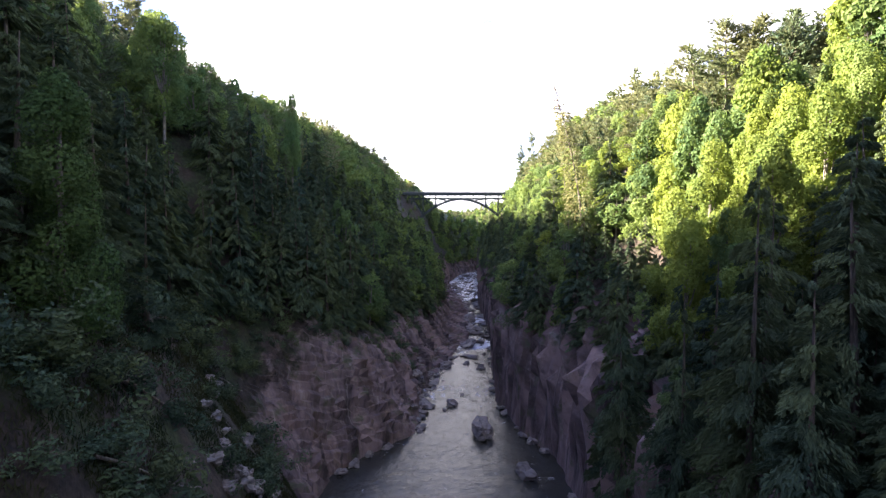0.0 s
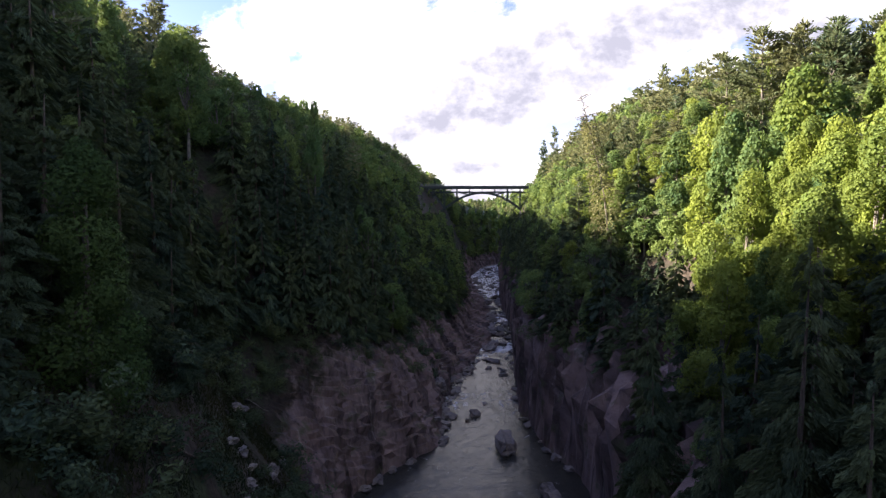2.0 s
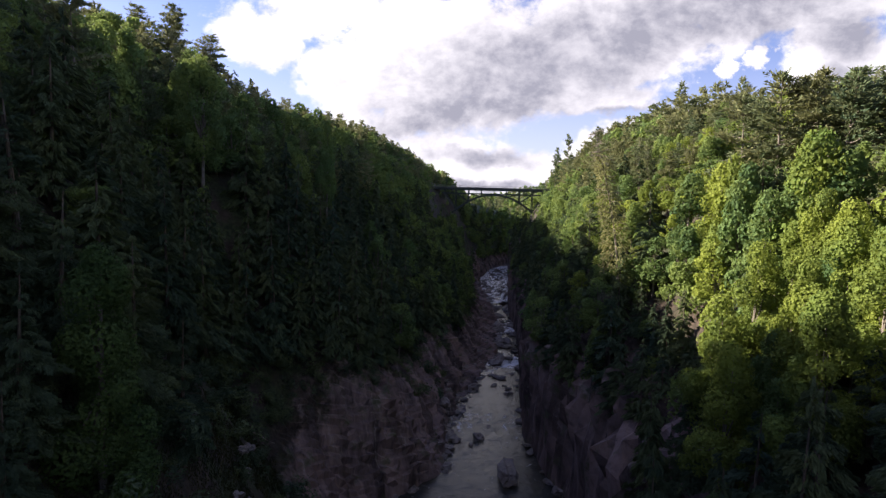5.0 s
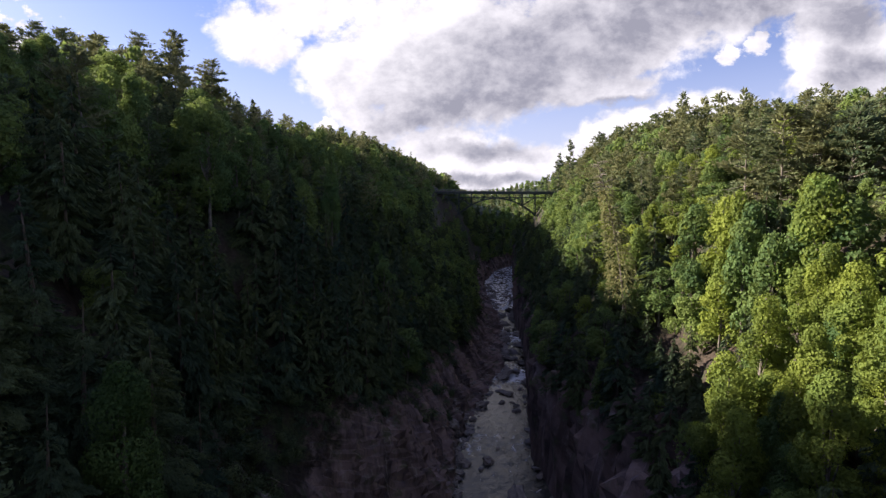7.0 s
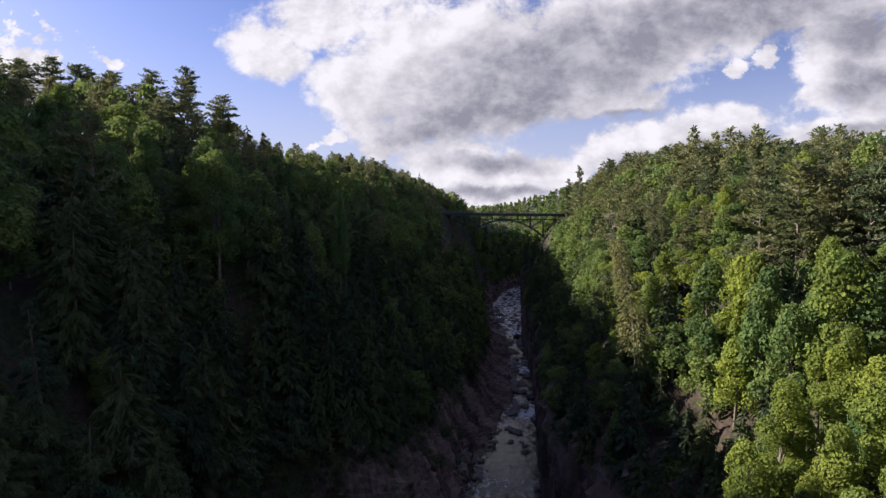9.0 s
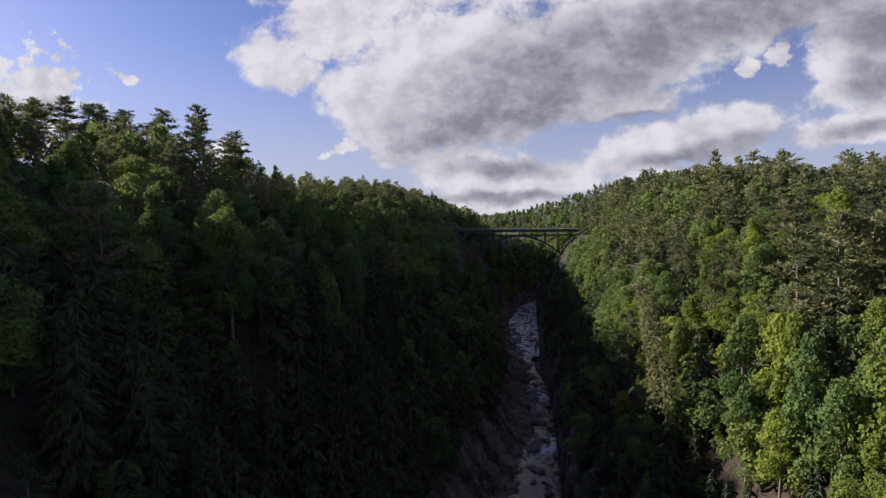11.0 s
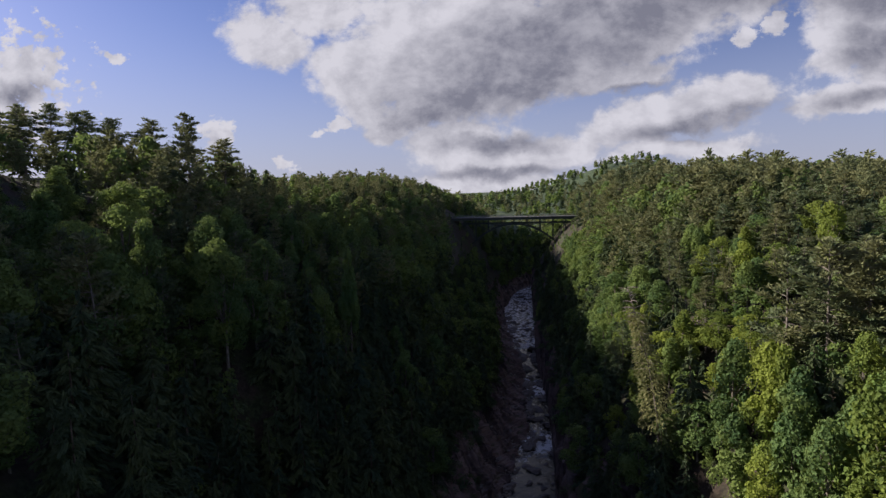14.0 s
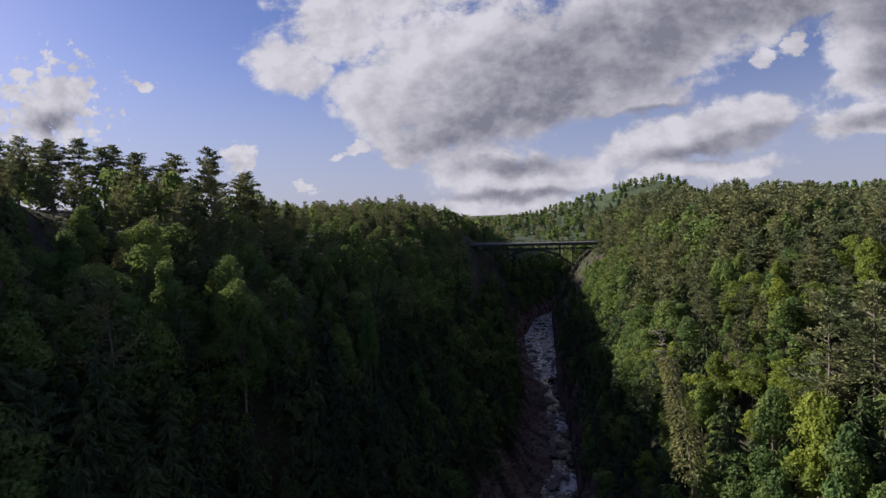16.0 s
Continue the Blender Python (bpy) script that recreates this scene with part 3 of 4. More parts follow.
def white_pine(seed, h, r, count, size, bare=0.38):
    """Tall pine: bare lower trunk with stubs, level layered limbs carrying tufts."""
    g = np.random.default_rng(seed)
    pieces = []
    lean = g.normal(0, 0.02 * h, 2)
    def axis(z):
        return np.array([lean[0] * (z / h) ** 2, lean[1] * (z / h) ** 2, z])
    pieces.append(tube([axis(-1.5 if z == 0 else z) for z in (0, h * .3, h * .6, h * .98)], [0.013 * h + 0.05, 0.010 * h, 0.006 * h, 0.02], 6))
    tuft, dirs, wts = [], [], []
    z = h * bare
    while z < h * 0.99:
        f = (z / h - bare) / (1 - bare)
        for _ in range(4):
            if g.uniform() < 0.22:
                continue
            t = g.uniform(0, 2 * math.pi)
            ln = r * (0.10 + 0.90 * math.sin(math.pi * min(1, 0.36 + 0.60 * f)) ** 1.1) * g.uniform(0.45, 1.15)
            e = np.array([math.cos(t) * ln, math.sin(t) * ln, ln * (g.uniform(0.05, 0.3) + 0.35 * f)])
            a = axis(z)
            pieces.append(tube([a, a + e * 0.55 + (0, 0, -0.05 * ln), a + e], [0.0035 * h, 0.0025 * h, 0.012], 4))
            m = max(3, int(ln * 3.0))
            for s in np.linspace(0.35, 1.0, m):
                sd = np.array([-math.sin(t), math.cos(t), 0]) * g.normal(0, 0.20 * ln)
                tuft.append(a + e * s + sd + (0, 0, g.uniform(-0.1, 0.25)))
                dirs.append(e / ln)
                wts.append(1.0)
        z += h * g.uniform(0.028, 0.046)
    for _ in range(30):
        t, z = g.uniform(0, 2 * math.pi), h * g.uniform(0.14, bare + 0.22)
        a = axis(z)
        ln = g.uniform(0.9, 0.85 * r)
        e = np.array([math.cos(t), math.sin(t), g.uniform(-0.25, 0.1)]) * ln
        pieces.append(tube([a, a + e * 0.6 + (0, 0, -0.04 * ln), a + e], [0.06, 0.045, 0.012], 4))
    tuft, dirs = np.array(tuft), np.array(dirs)
    i = g.integers(0, len(tuft), count)
    d = g.normal(0, 1, (count, 3)) * np.array([1, 1, 0.5])
    P = tuft[i] + d * np.array([0.40, 0.40, 0.34])
    along = d + dirs[i] * 1.2 + np.array([0, 0, 0.5])
    leaf = sprays(g, P, along, g.normal(0, 1, (count, 3)) + np.array([0, 0, 0.6]), size * 1.5, size * 0.6)
    return joined(pieces), leaf


KINDS = {
    "hemlock_tree": (LEAF_HEMLOCK, BARK, "dense dark green hemlock with drooping boughs on the slope"),
    "broadleaf_tree": (LEAF_BROAD, BARK_PALE, "leafy green broadleaf tree with clumped crown on the slope"),
    "white_pine": (LEAF_PINE, BARK_PALE, "tall white pine with layered limbs and bare lower trunk"),
}


def source(kind, name, made):
    """Meshes of one variant, kept to be shared by all its trees."""
    leaf, bark, _ = KINDS[kind]
    (tv, tf), (lv, lf) = made
    return mesh_of("trunk", tv, tf, bark, True), mesh_of("crown", lv, lf, leaf)


FINE = {
    "hemlock_tree": [source("hemlock_tree", "", hemlock(220 + k, 16, 4.3 - 0.3 * k, 21000, 0.205, 0.01)) for k in range(4)],
    "broadleaf_tree": [source("broadleaf_tree", "", broadleaf(240 + k, 14, 4.4 - 0.35 * k, 11500, 0.235, 1.0 + 0.15 * k)) for k in range(4)],
}
FINE["white_pine"] = [source("white_pine", "", white_pine(260 + k, 24, 3.9, 5200, 0.36, 0.36)) for k in range(4)]
SOURCES = {
    "hemlock_tree": [source("hemlock_tree", "", hemlock(20 + k, 16, 4.3 - 0.3 * k, 2100, 0.70, 0.04)) for k in range(4)],
    "broadleaf_tree": [source("broadleaf_tree", "", broadleaf(40 + k, 14, 4.5 - 0.4 * k, 2500, 0.46, 1.0 + 0.15 * k)) for k in range(4)],
    "white_pine": [source("white_pine", "", white_pine(60 + k, 24, 4.2, 1500, 0.66, 0.30 + 0.05 * k)) for k in range(4)],
}
CLOSE = {
    "hemlock_tree": [source("hemlock_tree", "", hemlock(120 + k, 16, 4.3 - 0.3 * k, 5200, 0.46, 0.02)) for k in range(4)],
    "broadleaf_tree": [source("broadleaf_tree", "", broadleaf(140 + k, 14, 4.4 - 0.35 * k, 8000, 0.265, 1.0 + 0.15 * k)) for k in range(4)],
    "white_pine": [source("white_pine", "", white_pine(160 + k, 24, 4.1, 2300, 0.50, 0.38 + 0.05 * k)) for k in range(4)],
}
SIZE = {"hemlock_tree": 16.0, "broadleaf_tree": 14.0, "white_pine": 24.0}
COUNT = {}


def plant(kind, x, y, top=None, h=None, wide=1.0, label="", v=None, z=None, close=False, sunny=False):
    """One tree as a thing; its height from the ground up to top, or h."""
    z = ground_z(x, y) if z is None else z
    if top is not None:
        h = top - z
    trunk, crown = (SOURCES, CLOSE, FINE)[int(close)][kind][int(rng.integers(0, 4)) if v is None else v]
    leaf, bark, text = KINDS[kind]
    t = tagged(new(kind), label or text, "tree", group=kind.replace("_", " ") + "s on the gorge sides")
    part("trunk", trunk, bark, t)
    top_leaves = part("crown", crown, leaf, t)
    # swap in the sunlit leaf copy
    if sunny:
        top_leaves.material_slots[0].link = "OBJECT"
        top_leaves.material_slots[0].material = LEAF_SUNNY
    s = h / SIZE[kind]
    w = s * wide
    t.matrix_basis = Matrix.LocRotScale((x, y, z), Euler((rng.normal(0, 0.03), rng.normal(0, 0.03), rng.uniform(0, 6.28))), (w, w, s))
    COUNT[kind] = COUNT.get(kind, 0) + 1
    return t


TAKEN = []


def hero(kind, x, y, top, wide=1.0, label="", v=None, h=None, sunny=False):
    TAKEN.append((x, y))
    z = min(ground_z(x, y), top - h) if h else ground_z(x, y)
    plant(kind, x, y, top=top, wide=wide * (h or top - z) / (top - z), label=label, v=v, z=z, close=2 if math.hypot(x, y) < 46 else 1, sunny=sunny)


# landmarks
def near_birch(x, y, top, seed, r):
    """A full leafy birch close to the camera, leaves down to its foot."""
    z = ground_z(x, y)
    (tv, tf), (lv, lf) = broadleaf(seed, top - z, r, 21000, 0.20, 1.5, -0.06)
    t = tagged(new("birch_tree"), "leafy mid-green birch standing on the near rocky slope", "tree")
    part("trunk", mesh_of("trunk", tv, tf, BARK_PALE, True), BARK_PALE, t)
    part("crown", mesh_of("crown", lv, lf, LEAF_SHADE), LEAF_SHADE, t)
    t.location = (x, y, z)
    TAKEN.append((x, y))


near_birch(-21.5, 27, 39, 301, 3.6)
hero("broadleaf_tree", -36, 112, 59, 0.8, "sunlit narrow broadleaf tree above the shaded slope", h=17)
for x, y, top in ((-46, 80, 63.5), (-52, 88, 67), (-78, 86, 76), (-86, 80, 77), (-67, 88, 73), (-56, 76, 67), (-60, 69, 67), (-72, 77, 72)):
    hero("broadleaf_tree", x, y, top, 1.4, "rounded sunlit maple above the shaded slope", h=14)
for x, y, h in ((-23, 23.5, 9), (-25.5, 29, 12), (-27.5, 25, 11), (-25, 34, 13), (-29.5, 30.5, 13), (-32, 26, 14), (-21, 20.5, 6), (-29, 37, 14), (-24, 39, 11)):
    hero("hemlock_tree", x, y, ground_z(x, y) + h, 1.25, "dark hemlock on the near shaded slope")
for x, y, top in ((-87, 138, 92.5), (-95, 134, 91), (-104, 140, 90), (-113, 142, 93), (-122, 140, 95), (-134, 145, 98.5), (-142, 143, 97), (-80, 142, 86), (-128, 150, 97), (-150, 150, 100), (-160, 148, 101)):
    hero("white_pine", x, y, top, 1.45, "dark tall white pine on the ridge skyline", h=20)
for x, y, top in ((38.5, 86, 60), (42, 82, 62), (47, 76, 60.5), (45, 80, 61.5), (51, 82, 62), (53, 75, 61), (57, 80, 62), (50, 88, 62)):
    hero("white_pine", x, y, top, 1.15, "tall sunlit white pine with sparse limbs and bare trunk", h=24)
for x, y, top in ((53, 247, 81), (34, 252, 76.5), (30, 258, 70), (58, 240, 80), (50, 252, 79), (47, 246, 79)):
    hero("white_pine", x, y, top, 0.9, "white pine rising above the rim by the bridge", h=18)
for x, y, top in ((16, 27, 33), (18.5, 30, 32), (19.5, 24, 33), (15.5, 34, 26), (22.5, 28, 35), (25, 31, 37), (17, 52, 25), (15.5, 43, 23), (19, 37, 28), (16, 22, 28)):
    hero("hemlock_tree", x, y, top, 1.1, "near dark hemlock overhanging the cliff", h=17)
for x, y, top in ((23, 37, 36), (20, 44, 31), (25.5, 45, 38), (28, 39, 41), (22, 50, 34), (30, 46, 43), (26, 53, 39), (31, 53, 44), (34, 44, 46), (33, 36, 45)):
    hero("broadleaf_tree", x, y, top, 0.95, "bright yellow-green pointed tree, leaf colour warmed for the sunny slope", h=15, v=1 + 2 * (int(x) % 2), sunny=True)


def canopy(side, x, y):
    """How high the tree tops reach: the shape of the woods' surface."""
    if side < 0:
        base = float(np.interp(-x, [12, 20, 27, 36, 45, 52, 58, 66, 80, 100, 160], [27, 33, 40, 52, 58, 62, 65, 68, 72, 76, 82]))
        base += float(np.interp(y, [95, 122], [0, 1])) * float(np.interp(y, [150, 180], [1, 0])) * float(np.interp(-x, [64, 84], [0, 13]))
        return min(base + float(np.interp(y, [130, 250], [0, 13])), 70 + 0.045 * y + (25 if y < 165 else 0)) + float(ridge(x, y))
    top = float(np.interp(x, [8, 12, 20, 28, 35, 43, 52, 60, 80, 120], [18, 26, 35, 44, 51, 57, 63, 67, 71, 73]))
    return min(top + float(np.interp(y, [115, 180], [0, 15])), 70 + 0.044 * y)


def choose(side, u, y):
    q = noise.noise(Vector((u * 0.045 * side, y * 0.03, 3.3)))
    p = rng.uniform()
    if side < 0:
        if u < 34:
            return "hemlock_tree" if p < (0.96 if y < 90 else 0.86 if y < 135 else 0.5 + 0.5 * q) else "broadleaf_tree"
        if u > 58:
            return "white_pine" if p < 0.6 else "broadleaf_tree" if p < 0.88 else "hemlock_tree"
        return "hemlock_tree" if p < 0.22 else "broadleaf_tree" if p < 0.72 else "white_pine"
    if u < 11:
        return "hemlock_tree" if p < 0.75 + 0.3 * q else "broadleaf_tree"
    if u < 24:
        return "broadleaf_tree" if p < (0.92 if y < 75 else 0.78 + 0.3 * q) else "hemlock_tree" if p < 0.96 else "white_pine"
    if u < 40:
        return "broadleaf_tree" if p < 0.45 + 0.6 * q else "white_pine" if p < 0.92 else "hemlock_tree"
    return "white_pine" if p < 0.66 else "broadleaf_tree" if p < 0.88 else "hemlock_tree"


SPOTS = []
for side in (-1, 1):
    # rows behind the camera stay unseen; added to cut sky light on near slopes
    y = -90.0
    while y < 700:
        step = 4.6 if y < 260 else 6.5
        edge = np.interp(y, YL, XL) if side < 0 else np.interp(y, YR, XR)
        s = float(squeeze(y))
        if side < 0:
            u0 = float(np.interp(y, [0, 40, 55, 66, 84, 100, 200, 350], [21, 21, 19, 16.5, 16, 12, 7, 4])) + float(shelf(y)) * 0.55
        else:
            u0 = float(np.interp(y, [20, 80, 130, 200], [3.5, 3.2, 2.5, 2]))
        u = u0 + rng.uniform(0, 2)
        reach = 190 if y > 60 else 110
        while u < reach:
            yy = y + rng.uniform(-2.2, 2.2)
            x = float(edge + side * u)
            SPOTS.append((side, u, x, yy))
            u += (4.3 if u < 70 else 6.5) * rng.uniform(0.75, 1.3) * (1 if y < 260 else 1.4)
        y += step
NEAR, FAR = [], []
for side, u, x, y in SPOTS:
    if any((x - a) ** 2 + (y - b) ** 2 < 9 for a, b in TAKEN):
        continue
    if y < 16 and abs(x) < 18:
        continue
    if 344 < y < 368 and -26 < x < 55:
        continue
    if u > 95 and rng.uniform() < 0.55:
        continue
    kind = choose(side, u, y)
    h = {"hemlock_tree": rng.uniform(11, 18), "broadleaf_tree": rng.uniform(10, 16), "white_pine": rng.uniform(15, 22)}[kind]
    if u < 14:
        h *= 0.75
    room = canopy(side, x, y) - ground_z(x, y)
    if kind == "white_pine" and u > 28:
        h = min(max(room, 12), 27) * rng.uniform(0.75, 1.12)
    elif u > 28 and y > 100:
        h = min(max(h, room * rng.uniform(0.6, 0.95)), 23)
    h = min(h, room + (rng.uniform(-5, 5) if kind == "white_pine" and u > 28 else rng.uniform(-7, 3.2) if y > 95 and u > 28 else rng.normal(0, 2.2)))
    if min([math.hypot(x - a, y - b) for a, b in TAKEN]) < 6.5:
        h *= 0.7
    if side > 0 and 28 < x < 66 and 62 < y < 105:
        h = min(h, max(5.0, 47 + 0.15 * (x - 28) - ground_z(x, y) + rng.normal(0, 1.2)))
    if 336 < y < 376 and -56 < x < 0:
        h = min(h, 47.0 - ground_z(x, y) + rng.uniform(-3, 0))     # below the deck
    h = max(h, 4.0)
    if y > 90 and -0.128 * y < x < (0.09 if y < 260 else 0.118) * y and y < 345:
        h = max(3.0, min(h, 30 + 0.018 * y + 0.06 * max(0, abs(x) - 20) - ground_z(x, y)))     # low growth where the view to the bridge is open
    # stretched so their shadow reaches higher on the right slope
    if -5 < y < 75 and side < 0 and u > 34:
        h *= 1.2
    d = math.hypot(x, y)
    (NEAR if d < 150 and u < 62 and y > 8 else FAR).append((d, kind, x, y, h, u))
for _ in range(120):
    y = float(rng.uniform(18, 60))
    u = float(rng.uniform(1.5, 34))
    x = float(np.interp(y, YR, XR)) + u
    if 22 < math.hypot(x, y) < 60:
        NEAR.append((math.hypot(x, y), "broadleaf_tree" if rng.uniform() < (0.1 if y < 34 or u < 7 else 0.85) else "hemlock_tree", x, y, float(rng.uniform(4.5, 10)), u))
NEAR.sort(key=lambda s: s[0])
for d, kind, x, y, h, u in NEAR:
    if COUNT.get(kind, 0) < 290:
        slim = kind == "broadleaf_tree" and x > 0 and y < 85 and u < 30
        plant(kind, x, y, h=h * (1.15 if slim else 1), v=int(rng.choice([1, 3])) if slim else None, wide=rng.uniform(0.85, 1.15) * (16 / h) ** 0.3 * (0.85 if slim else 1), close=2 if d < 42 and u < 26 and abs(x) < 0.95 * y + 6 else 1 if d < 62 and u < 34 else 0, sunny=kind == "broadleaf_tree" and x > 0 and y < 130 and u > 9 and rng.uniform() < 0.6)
    else:
        FAR.append((d, kind, x, y, h, u))


def far_forest(name, spots, sets, mat, label):
    """Woods too many to count, joined into one mesh."""
    vs, fs, base = [], [], 0
    for d, kind, x, y, h, u in spots:
        pool = sets[kind][0 if d < 290 and u < 85 else 1 if d < 420 else 2]
        v, f = pool[int(rng.integers(0, len(pool)))]
        t = rng.uniform(0, 6.28)
        s = h / SIZE[kind]
        w = s * rng.uniform(0.85, 1.25)
        c, sn = math.cos(t) * w, math.sin(t) * w
        z = ground_z(x, y)
        q = np.stack([v[:, 0] * c - v[:, 1] * sn + x, v[:, 0] * sn + v[:, 1] * c + y, v[:, 2] * s + z], 1)
        vs.append(q)
        fs.append(f + base)
        base += len(v)
    if vs:
        me = mesh_of(name, np.concatenate(vs), np.concatenate(fs), mat)
        tagged(new(name, me), label, "woods", kind="stuff")


def lod(maker, h, r, counts, sizes):
    return [[maker(90 + 7 * i + k, h, r, c, s)[1] for k in range(4)] for i, (c, s) in enumerate(zip(counts, sizes))]


SETS = {
    "hemlock_tree": lod(hemlock, 16, 4.2, (520, 200, 46), (1.1, 1.75, 3.9)),
    "broadleaf_tree": lod(broadleaf, 14, 4.4, (700, 240, 46), (0.74, 1.25, 3.2)),
    "white_pine": lod(white_pine, 24, 4.4, (620, 240, 46), (0.86, 1.4, 3.4)),
}
# saplings and understorey that close the floor of the woods
for _ in range(900):
    side = 1 if rng.uniform() < 0.6 else -1
    y = float(rng.uniform(14, 170))
    u = float(rng.uniform(5, 60)) if side > 0 else float(rng.uniform(22, 60))
    x = float((np.interp(y, YR, XR) if side > 0 else np.interp(y, YL, XL)) + side * u)
    if math.hypot(x, y) < 60:
        continue
    FAR.append((math.hypot(x, y), "broadleaf_tree" if rng.uniform() < 0.6 else "hemlock_tree", x, y, float(rng.uniform(3.5, 6.5)), 90))
# the hills out to the horizon
for _ in range(2800):
    y = rng.uniform(420, 1900)
    x = rng.uniform(-0.55, 1.05) * y + rng.uniform(-60, 60)
    if abs(x) > 1500 or (y < 700 and np.interp(y, YL, XL) - 190 < x < np.interp(y, YR, XR) + 190):
        continue
    kind = ("broadleaf_tree", "white_pine", "hemlock_tree")[int(rng.integers(0, 3))]
    FAR.append((math.hypot(x, y), kind, x, y, rng.uniform(13, 20) * (1.4 if y > 1000 else 1), 99))
for kind, mat, label in (("hemlock_tree", LEAF_HEMLOCK, "dark hemlock woods covering the gorge sides and hills"), ("broadleaf_tree", LEAF_BROAD, "green broadleaf woods covering the gorge rims and hills"), ("white_pine", LEAF_PINE, "grey-green pine woods along the rims and hills")):
    far_forest("woods", [s for s in FAR if s[1] == kind], SETS, mat, label)


# ---------------------------------------------------------------- dead trees and fallen logs
def tube_mesh(name, points, radii, mat, sides=7):
    v, f = tube(points, radii, sides)
    return mesh_of(name, v, f, mat, True)


def dead_tree(x, y, top, seed, label):
    g = np.random.default_rng(seed)
    z = ground_z(x, y)
    h = top - z
    t = tagged(new("dead_tree"), label, "tree")
    t.location = (x, y, z)
    lean = np.array([-4.8, 0.5])
    def ax(f):
        return np.array([lean[0] * f * f + 0.25 * math.sin(5 * f), lean[1] * f * f, h * f - 1])
    fs = np.linspace(0, 1, 9)
    part("trunk", tube_mesh("trunk", [ax(f) for f in fs], [0.24 * (1 - 0.9 * f) + 0.02 for f in fs], DEADWOOD), DEADWOOD, t, "bleached bare trunk")
    for k in range(44):
        f = g.uniform(0.4, 1.0) ** 0.6
        a = g.uniform(0, 6.28)
        ln = g.uniform(0.8, 3.2) * (1.3 - f) + 0.9
        e = np.array([math.cos(a), math.sin(a), g.uniform(-0.15, 0.5)]) * ln
        p = ax(f)
        pieces = [tube([p, p + e * 0.5 + (0, 0, 0.1 * ln), p + e], [0.075, 0.05, 0.015], 5)]
        for q in (0.45, 0.65, 0.85):
            s = np.array([g.normal(), g.normal(), g.normal() * 0.5 + 0.3]) * ln * 0.22
            pieces.append(tube([p + e * q, p + e * q + s], [0.03, 0.008], 4))
        v, fc = joined(pieces)
        part("limb", mesh_of("limb", v, fc, DEADWOOD, True), DEADWOOD, t)
    m = 1900
    f = g.uniform(0.30, 0.86, m)
    a = np.floor(g.uniform(0, 26, m)) * 2.4 + g.normal(0, 0.16, m)
    rad = np.sqrt(g.uniform(0.02, 1, m)) * 3.9 * (1.05 - f) ** 0.7
    P = np.array([ax(q) for q in f]) + np.stack([np.cos(a) * rad, np.sin(a) * rad, -0.14 * rad + np.round(g.normal(0, 0.6, m), 1)], 1)
    along = np.stack([np.cos(a), np.sin(a), -0.5 + 0 * a], 1) + g.normal(0, 0.35, (m, 3))
    v, fc = sprays(g, P, along, g.normal(0, 0.5, (m, 3)) + np.array([0, 0, 1.0]), 0.62, 0.26)
    part("crown", mesh_of("crown", v, fc, LEAF_FADED), LEAF_FADED, t, "thin faded yellow-green needles")
    return t


dead_tree(21.6, 89, 55.2, 5, "dying pine with bleached trunk, bare top and faded needles")


def fallen_log(ax, ay, bx, by, r, mat, label, lift=0.0):
    pts = []
    for k in range(7):
        f = k / 6
        x, y = ax + (bx - ax) * f, ay + (by - ay) * f
        pts.append((x, y, ground_z(x, y) + r * 0.8 + lift + 0.12 * math.sin(7 * f)))
    o = new("fallen_log", tube_mesh("fallen_log", pts, [r * (1 - 0.5 * k / 6) for k in range(7)], mat, 7))
    tagged(o, label, "log")


fallen_log(-16.9, 23.0, -16.4, 32.2, 0.10, DEADWOOD, "thin pale fallen trunk on the grassy slope", 0.35)
fallen_log(-20.3, 30.2, -20.0, 37.0, 0.13, BARK, "dark fallen trunk lying across the slope", 0.3)
fallen_log(-30.2, 64.3, -28.0, 67.2, 0.09, DEADWOOD, "bleached broken branch on the rocky slope", 0.35)
fallen_log(-12, 172, -6.5, 168, 0.22, DEADWOOD, "bleached driftwood log among the river stones", 0.3)


# ---------------------------------------------------------------- boulders and stones
def stone_mesh(name, seed, cuts, flat=0.62, rough=0.6):
    bm = bmesh.new()
    bmesh.ops.create_icosphere(bm, subdivisions=cuts, radius=1)
    o = Vector((seed * 3.7, seed * 1.3, 0))
    for v in bm.verts:
        p = v.co.copy()
        k = 1 + rough * noise.noise(p * 1.1 + o) + 0.55 * rough * noise.noise(p * 2.6 + o)
        c = Vector((round(p.x * 1.5) / 1.5, round(p.y * 1.5) / 1.5, round(p.z * 1.5) / 1.5))
        v.co = (p * 0.62 + c * 0.38) * k
        v.co.z *= flat
    me = bpy.data.meshes.new(name)
    bm.to_mesh(me)
    bm.free()
    me.materials.append(STONE)
    return me


STONES = [stone_mesh("boulder", k, 3, 0.55 + 0.06 * (k % 4)) for k in range(7)]


def boulder(x, y, sx, sy, sz, turn, label, k=0, sunk=0.35, z=None):
    o = tagged(new("boulder", STONES[k % 7]), label, "boulder", group="boulders along the river")
    z = max(ground_z(x, y), RIVER) if z is None else z
    o.matrix_basis = Matrix.LocRotScale((x, y, z + sz * (0.6 - sunk)), Euler((rng.normal(0, .15), rng.normal(0, .15), radians(turn))), (sx, sy, sz))


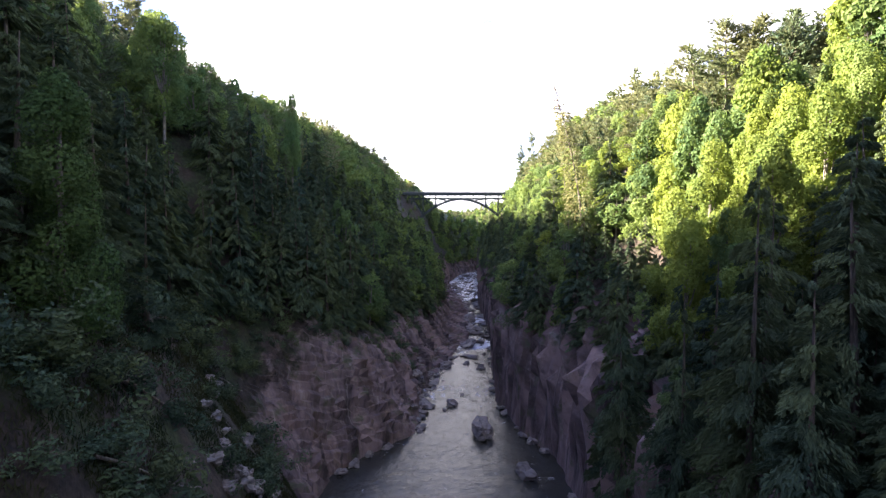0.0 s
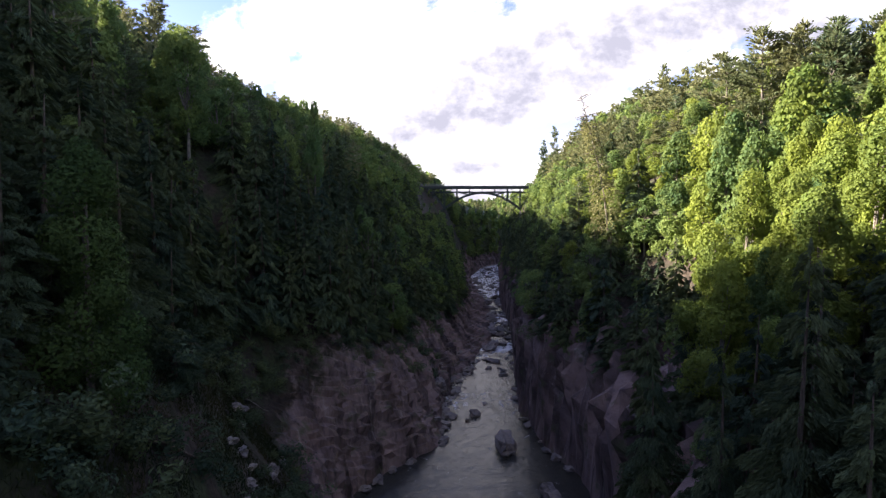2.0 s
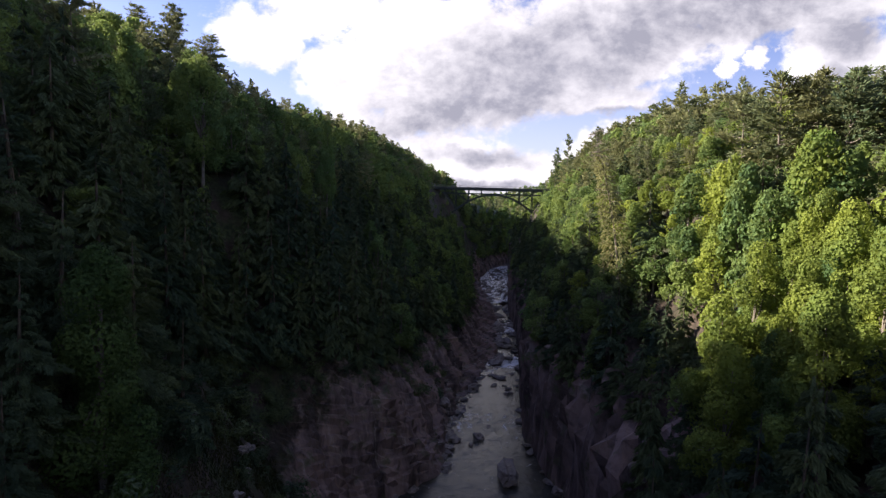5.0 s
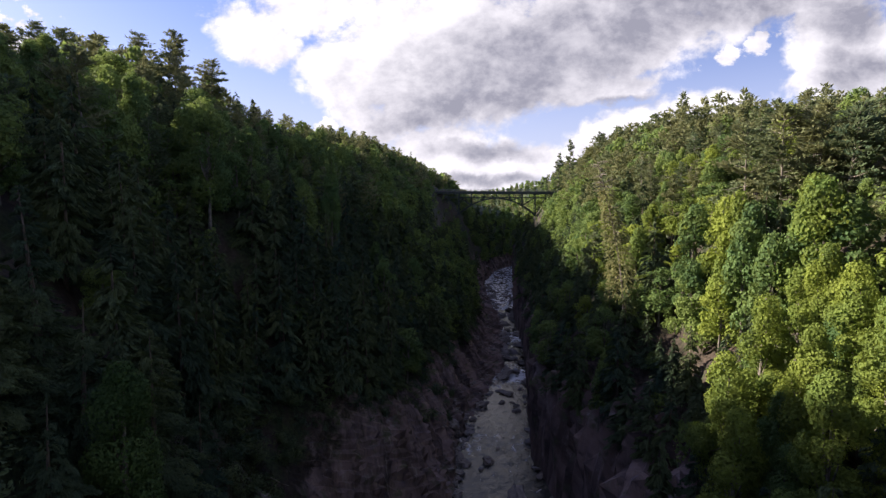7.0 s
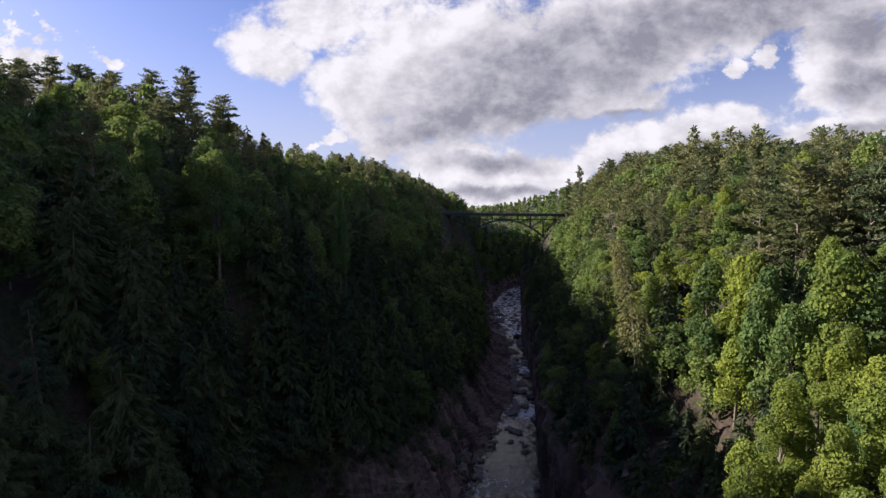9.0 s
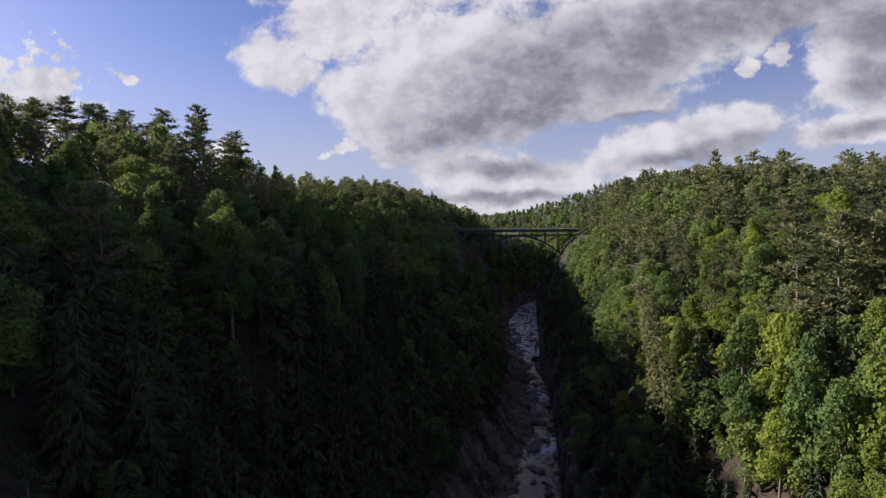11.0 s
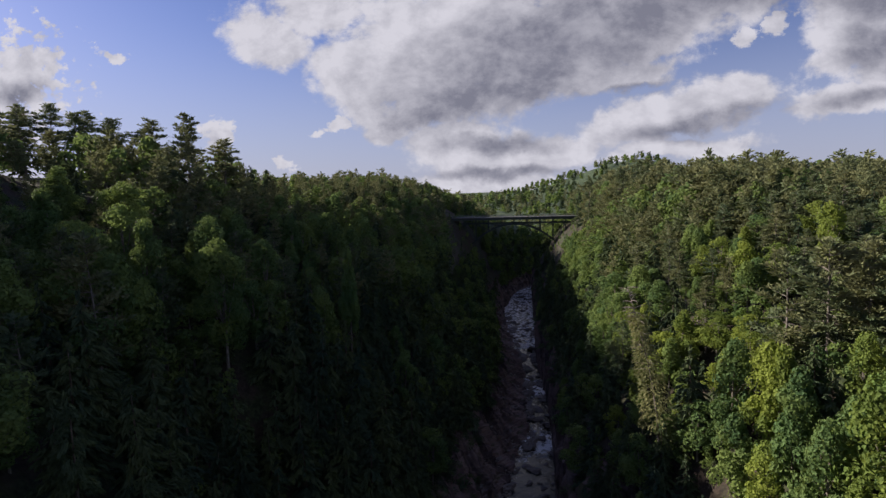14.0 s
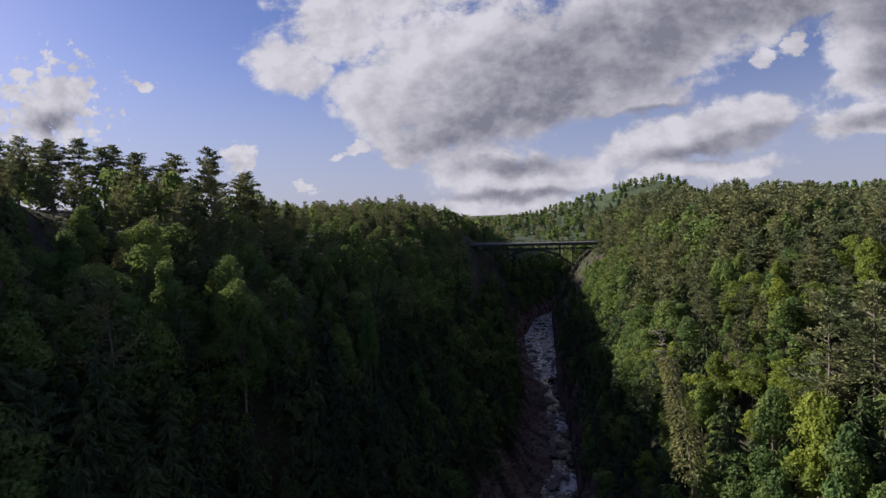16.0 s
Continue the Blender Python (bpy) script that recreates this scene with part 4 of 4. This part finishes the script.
boulder(4.6, 88.5, 1.9, 3.9, 2.4, 6, "large dark grey boulder standing in midstream", 1, 0.3)
boulder(10.3, 73, 1.15, 1.6, 1.5, 20, "pale rounded boulder in the dark pool by the cliff", 2, 0.3)
boulder(-0.8, 103, 1.0, 1.3, 1.1, 40, "small dark boulder in the shallow river", 3)
boulder(-2.2, 100, 0.5, 0.7, 0.5, 0, "small dark boulder in the shallow river", 4)
boulder(1.2, 109, 0.45, 0.6, 0.5, 0, "small dark boulder in the shallow river", 5)
for x, y in ((9, 171), (11.5, 173), (13.5, 172), (6.5, 174)):
    boulder(x, y, 1.6, 0.9, 0.8, rng.uniform(-20, 20), "low rock ledge breaking the river surface", int(rng.integers(0, 7)), 0.4)
for k in range(120):
    y = float(rng.uniform(92, 330))
    xl, w = float(np.interp(y, YL, XL)), float(shelf(y))
    x = xl - float(rng.uniform(-2.2, w + 2.0))
    s = float(np.clip(rng.lognormal(-0.25, 0.55), 0.35, 2.2))
    boulder(x, y, s * rng.uniform(0.8, 1.5), s * rng.uniform(0.8, 1.5), s * rng.uniform(0.6, 1.0), rng.uniform(0, 360), "angular grey boulder on the stony river bank" if x < xl else "wet dark boulder in the rapids", k, 0.4)
for k in range(150):
    y = float(rng.uniform(120, 400))
    xl, xr = float(np.interp(y, YL, XL)), float(np.interp(y, YR, XR))
    x = xl + (xr - xl) * float(rng.beta(0.8, 0.8))
    s = float(np.clip(rng.lognormal(-0.3, 0.5), 0.35, 2.2))
    boulder(x, y, s * 1.7, s, s * 0.7, rng.uniform(0, 360), "wet dark boulder in the rapids", k, 0.35)
for k in range(26):
    y = float(rng.uniform(62, 130))
    right = k % 2
    e = float(np.interp(y, YR, XR)) - 0.4 if right else float(np.interp(y, YL, XL)) + 0.3
    s = float(rng.uniform(0.4, 1.0))
    boulder(e, y, s, s * 1.4, s * 0.8, rng.uniform(0, 360), "pale boulder at the foot of the rock wall", k, 0.3, RIVER)
for k in range(12):
    y = float(rng.uniform(36, 43.5))
    s = float(rng.uniform(0.35, 0.8))
    boulder(-17.3 + float(rng.normal(0, 0.8)), y, s, s * 1.2, s * 1.2, rng.uniform(0, 360), "pale weathered rock jutting from the slope", k, 0.2)
for k in range(22):
    y = float(rng.uniform(26, 62))
    x = float(np.interp(y, YL, XL)) - float(rng.uniform(3, 15))
    s = float(rng.uniform(0.25, 0.7))
    boulder(x, y, s, s * 1.3, s, rng.uniform(0, 360), "pale stone lying on the grassy slope", k, 0.2)


def strewn_stones():
    """Cobbles and rubble on the bank, too many to count."""
    bm = bmesh.new()
    bmesh.ops.create_icosphere(bm, subdivisions=1, radius=1)
    base = np.array([v.co for v in bm.verts], np.float32)
    tri = np.array([[v.index for v in f.verts] for f in bm.faces], np.int32)
    bm.free()
    vs, fs = [], []
    for k in range(1500):
        y = float(rng.uniform(95, 335))
        xl, w = float(np.interp(y, YL, XL)), float(shelf(y))
        x = xl - float(rng.uniform(-1.0, w + 2.5))
        s = float(rng.uniform(0.12, 0.5))
        q = base * (1 + rng.normal(0, 0.16, base.shape)) * np.array([s * rng.uniform(.8, 1.6), s * rng.uniform(.8, 1.6), s * 0.7])
        t = rng.uniform(0, 6.28)
        c, sn = math.cos(t), math.sin(t)
        q = np.stack([q[:, 0] * c - q[:, 1] * sn + x, q[:, 0] * sn + q[:, 1] * c + y, q[:, 2] + max(ground_z(x, y), RIVER - 0.1) + 0.1], 1)
        fs.append(tri + len(base) * k)
        vs.append(q)
    me = mesh_of("stones", np.concatenate(vs), np.concatenate(fs), STONE)
    tagged(new("stones", me), "grey cobbles and rubble strewn along the river bank", "stones", kind="stuff")


strewn_stones()


# ---------------------------------------------------------------- undergrowth
def shrub_mesh(seed):
    g = np.random.default_rng(seed)
    k = 9
    ctr = np.stack([g.normal(0, 0.55, k), g.normal(0, 0.55, k), g.uniform(0.35, 1.25, k)], 1)
    i = g.integers(0, k, 430)
    d = g.normal(0, 1, (430, 3))
    d /= np.linalg.norm(d, axis=1, keepdims=True)
    P = ctr[i] + d * g.uniform(0.25, 0.52, (430, 1))
    P[:, 2] = np.abs(P[:, 2])
    v, f = sprays(g, P, np.cross(d, g.normal(0, 1, P.shape)), d, 0.20, 0.11)
    return mesh_of("shrub", v, f, LEAF_HEMLOCK)


SHRUBS = [shrub_mesh(k) for k in range(4)]


def shrub(x, y, s, label):
    o = tagged(new("shrub", SHRUBS[int(rng.integers(0, 4))]), label, "shrub", group="shrubs on the gorge sides")
    o.matrix_basis = Matrix.LocRotScale((x, y, ground_z(x, y) - 0.15 * s), Euler((0, 0, rng.uniform(0, 6.28))), (s * rng.uniform(0.9, 1.4), s * rng.uniform(0.9, 1.4), s))


for k in range(130):
    y = float(rng.uniform(20, 90))
    u = float(rng.uniform(5, 23)) if y < 62 else float(rng.uniform(12, 19))
    shrub(float(np.interp(y, YL, XL)) - u, y, float(rng.uniform(0.7, 2.0)), "low leafy green shrub on the rocky slope")
for k in range(45):
    y = float(rng.uniform(7, 30))
    shrub(float(np.interp(y, YL, XL)) - float(rng.uniform(17, 28)), y, float(rng.uniform(0.8, 1.9)), "low leafy green shrub on the rocky slope")
for x, y, s in ((-18, 21, 1.3), (-16.5, 20, 1.1), (-19, 22.5, 1.5), (-17, 23, 1.0), (-15.5, 18.5, 1.2), (-20, 20.5, 1.6)):
    shrub(x, y, s, "low leafy green shrub on the rocky slope")
for k in range(90):
    y = float(rng.uniform(100, 330))
    shrub(float(np.interp(y, YL, XL)) - float(shelf(y)) - float(rng.uniform(3, 12)), y, float(rng.uniform(1.0, 2.4)), "leafy shrub rooted among the rocks")
for k in range(70):
    y = float(rng.uniform(40, 300))
    shrub(float(np.interp(y, YR, XR)) + float(rng.uniform(2.2, 5.5)), y, float(rng.uniform(0.9, 2.2)), "leafy shrub clinging to the cliff")


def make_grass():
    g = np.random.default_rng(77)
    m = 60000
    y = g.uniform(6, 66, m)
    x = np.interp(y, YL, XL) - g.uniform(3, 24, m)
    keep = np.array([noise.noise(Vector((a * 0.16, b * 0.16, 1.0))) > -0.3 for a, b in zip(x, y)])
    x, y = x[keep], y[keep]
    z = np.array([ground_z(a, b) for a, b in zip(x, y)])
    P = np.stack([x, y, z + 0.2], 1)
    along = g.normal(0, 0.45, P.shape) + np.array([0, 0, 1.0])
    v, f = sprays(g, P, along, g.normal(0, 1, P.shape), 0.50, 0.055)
    tagged(new("grass", mesh_of("grass", v, f, LEAF_GRASS)), "rough green grass and weeds on the near slope, darkened for shade", "grass", kind="stuff")


make_grass()
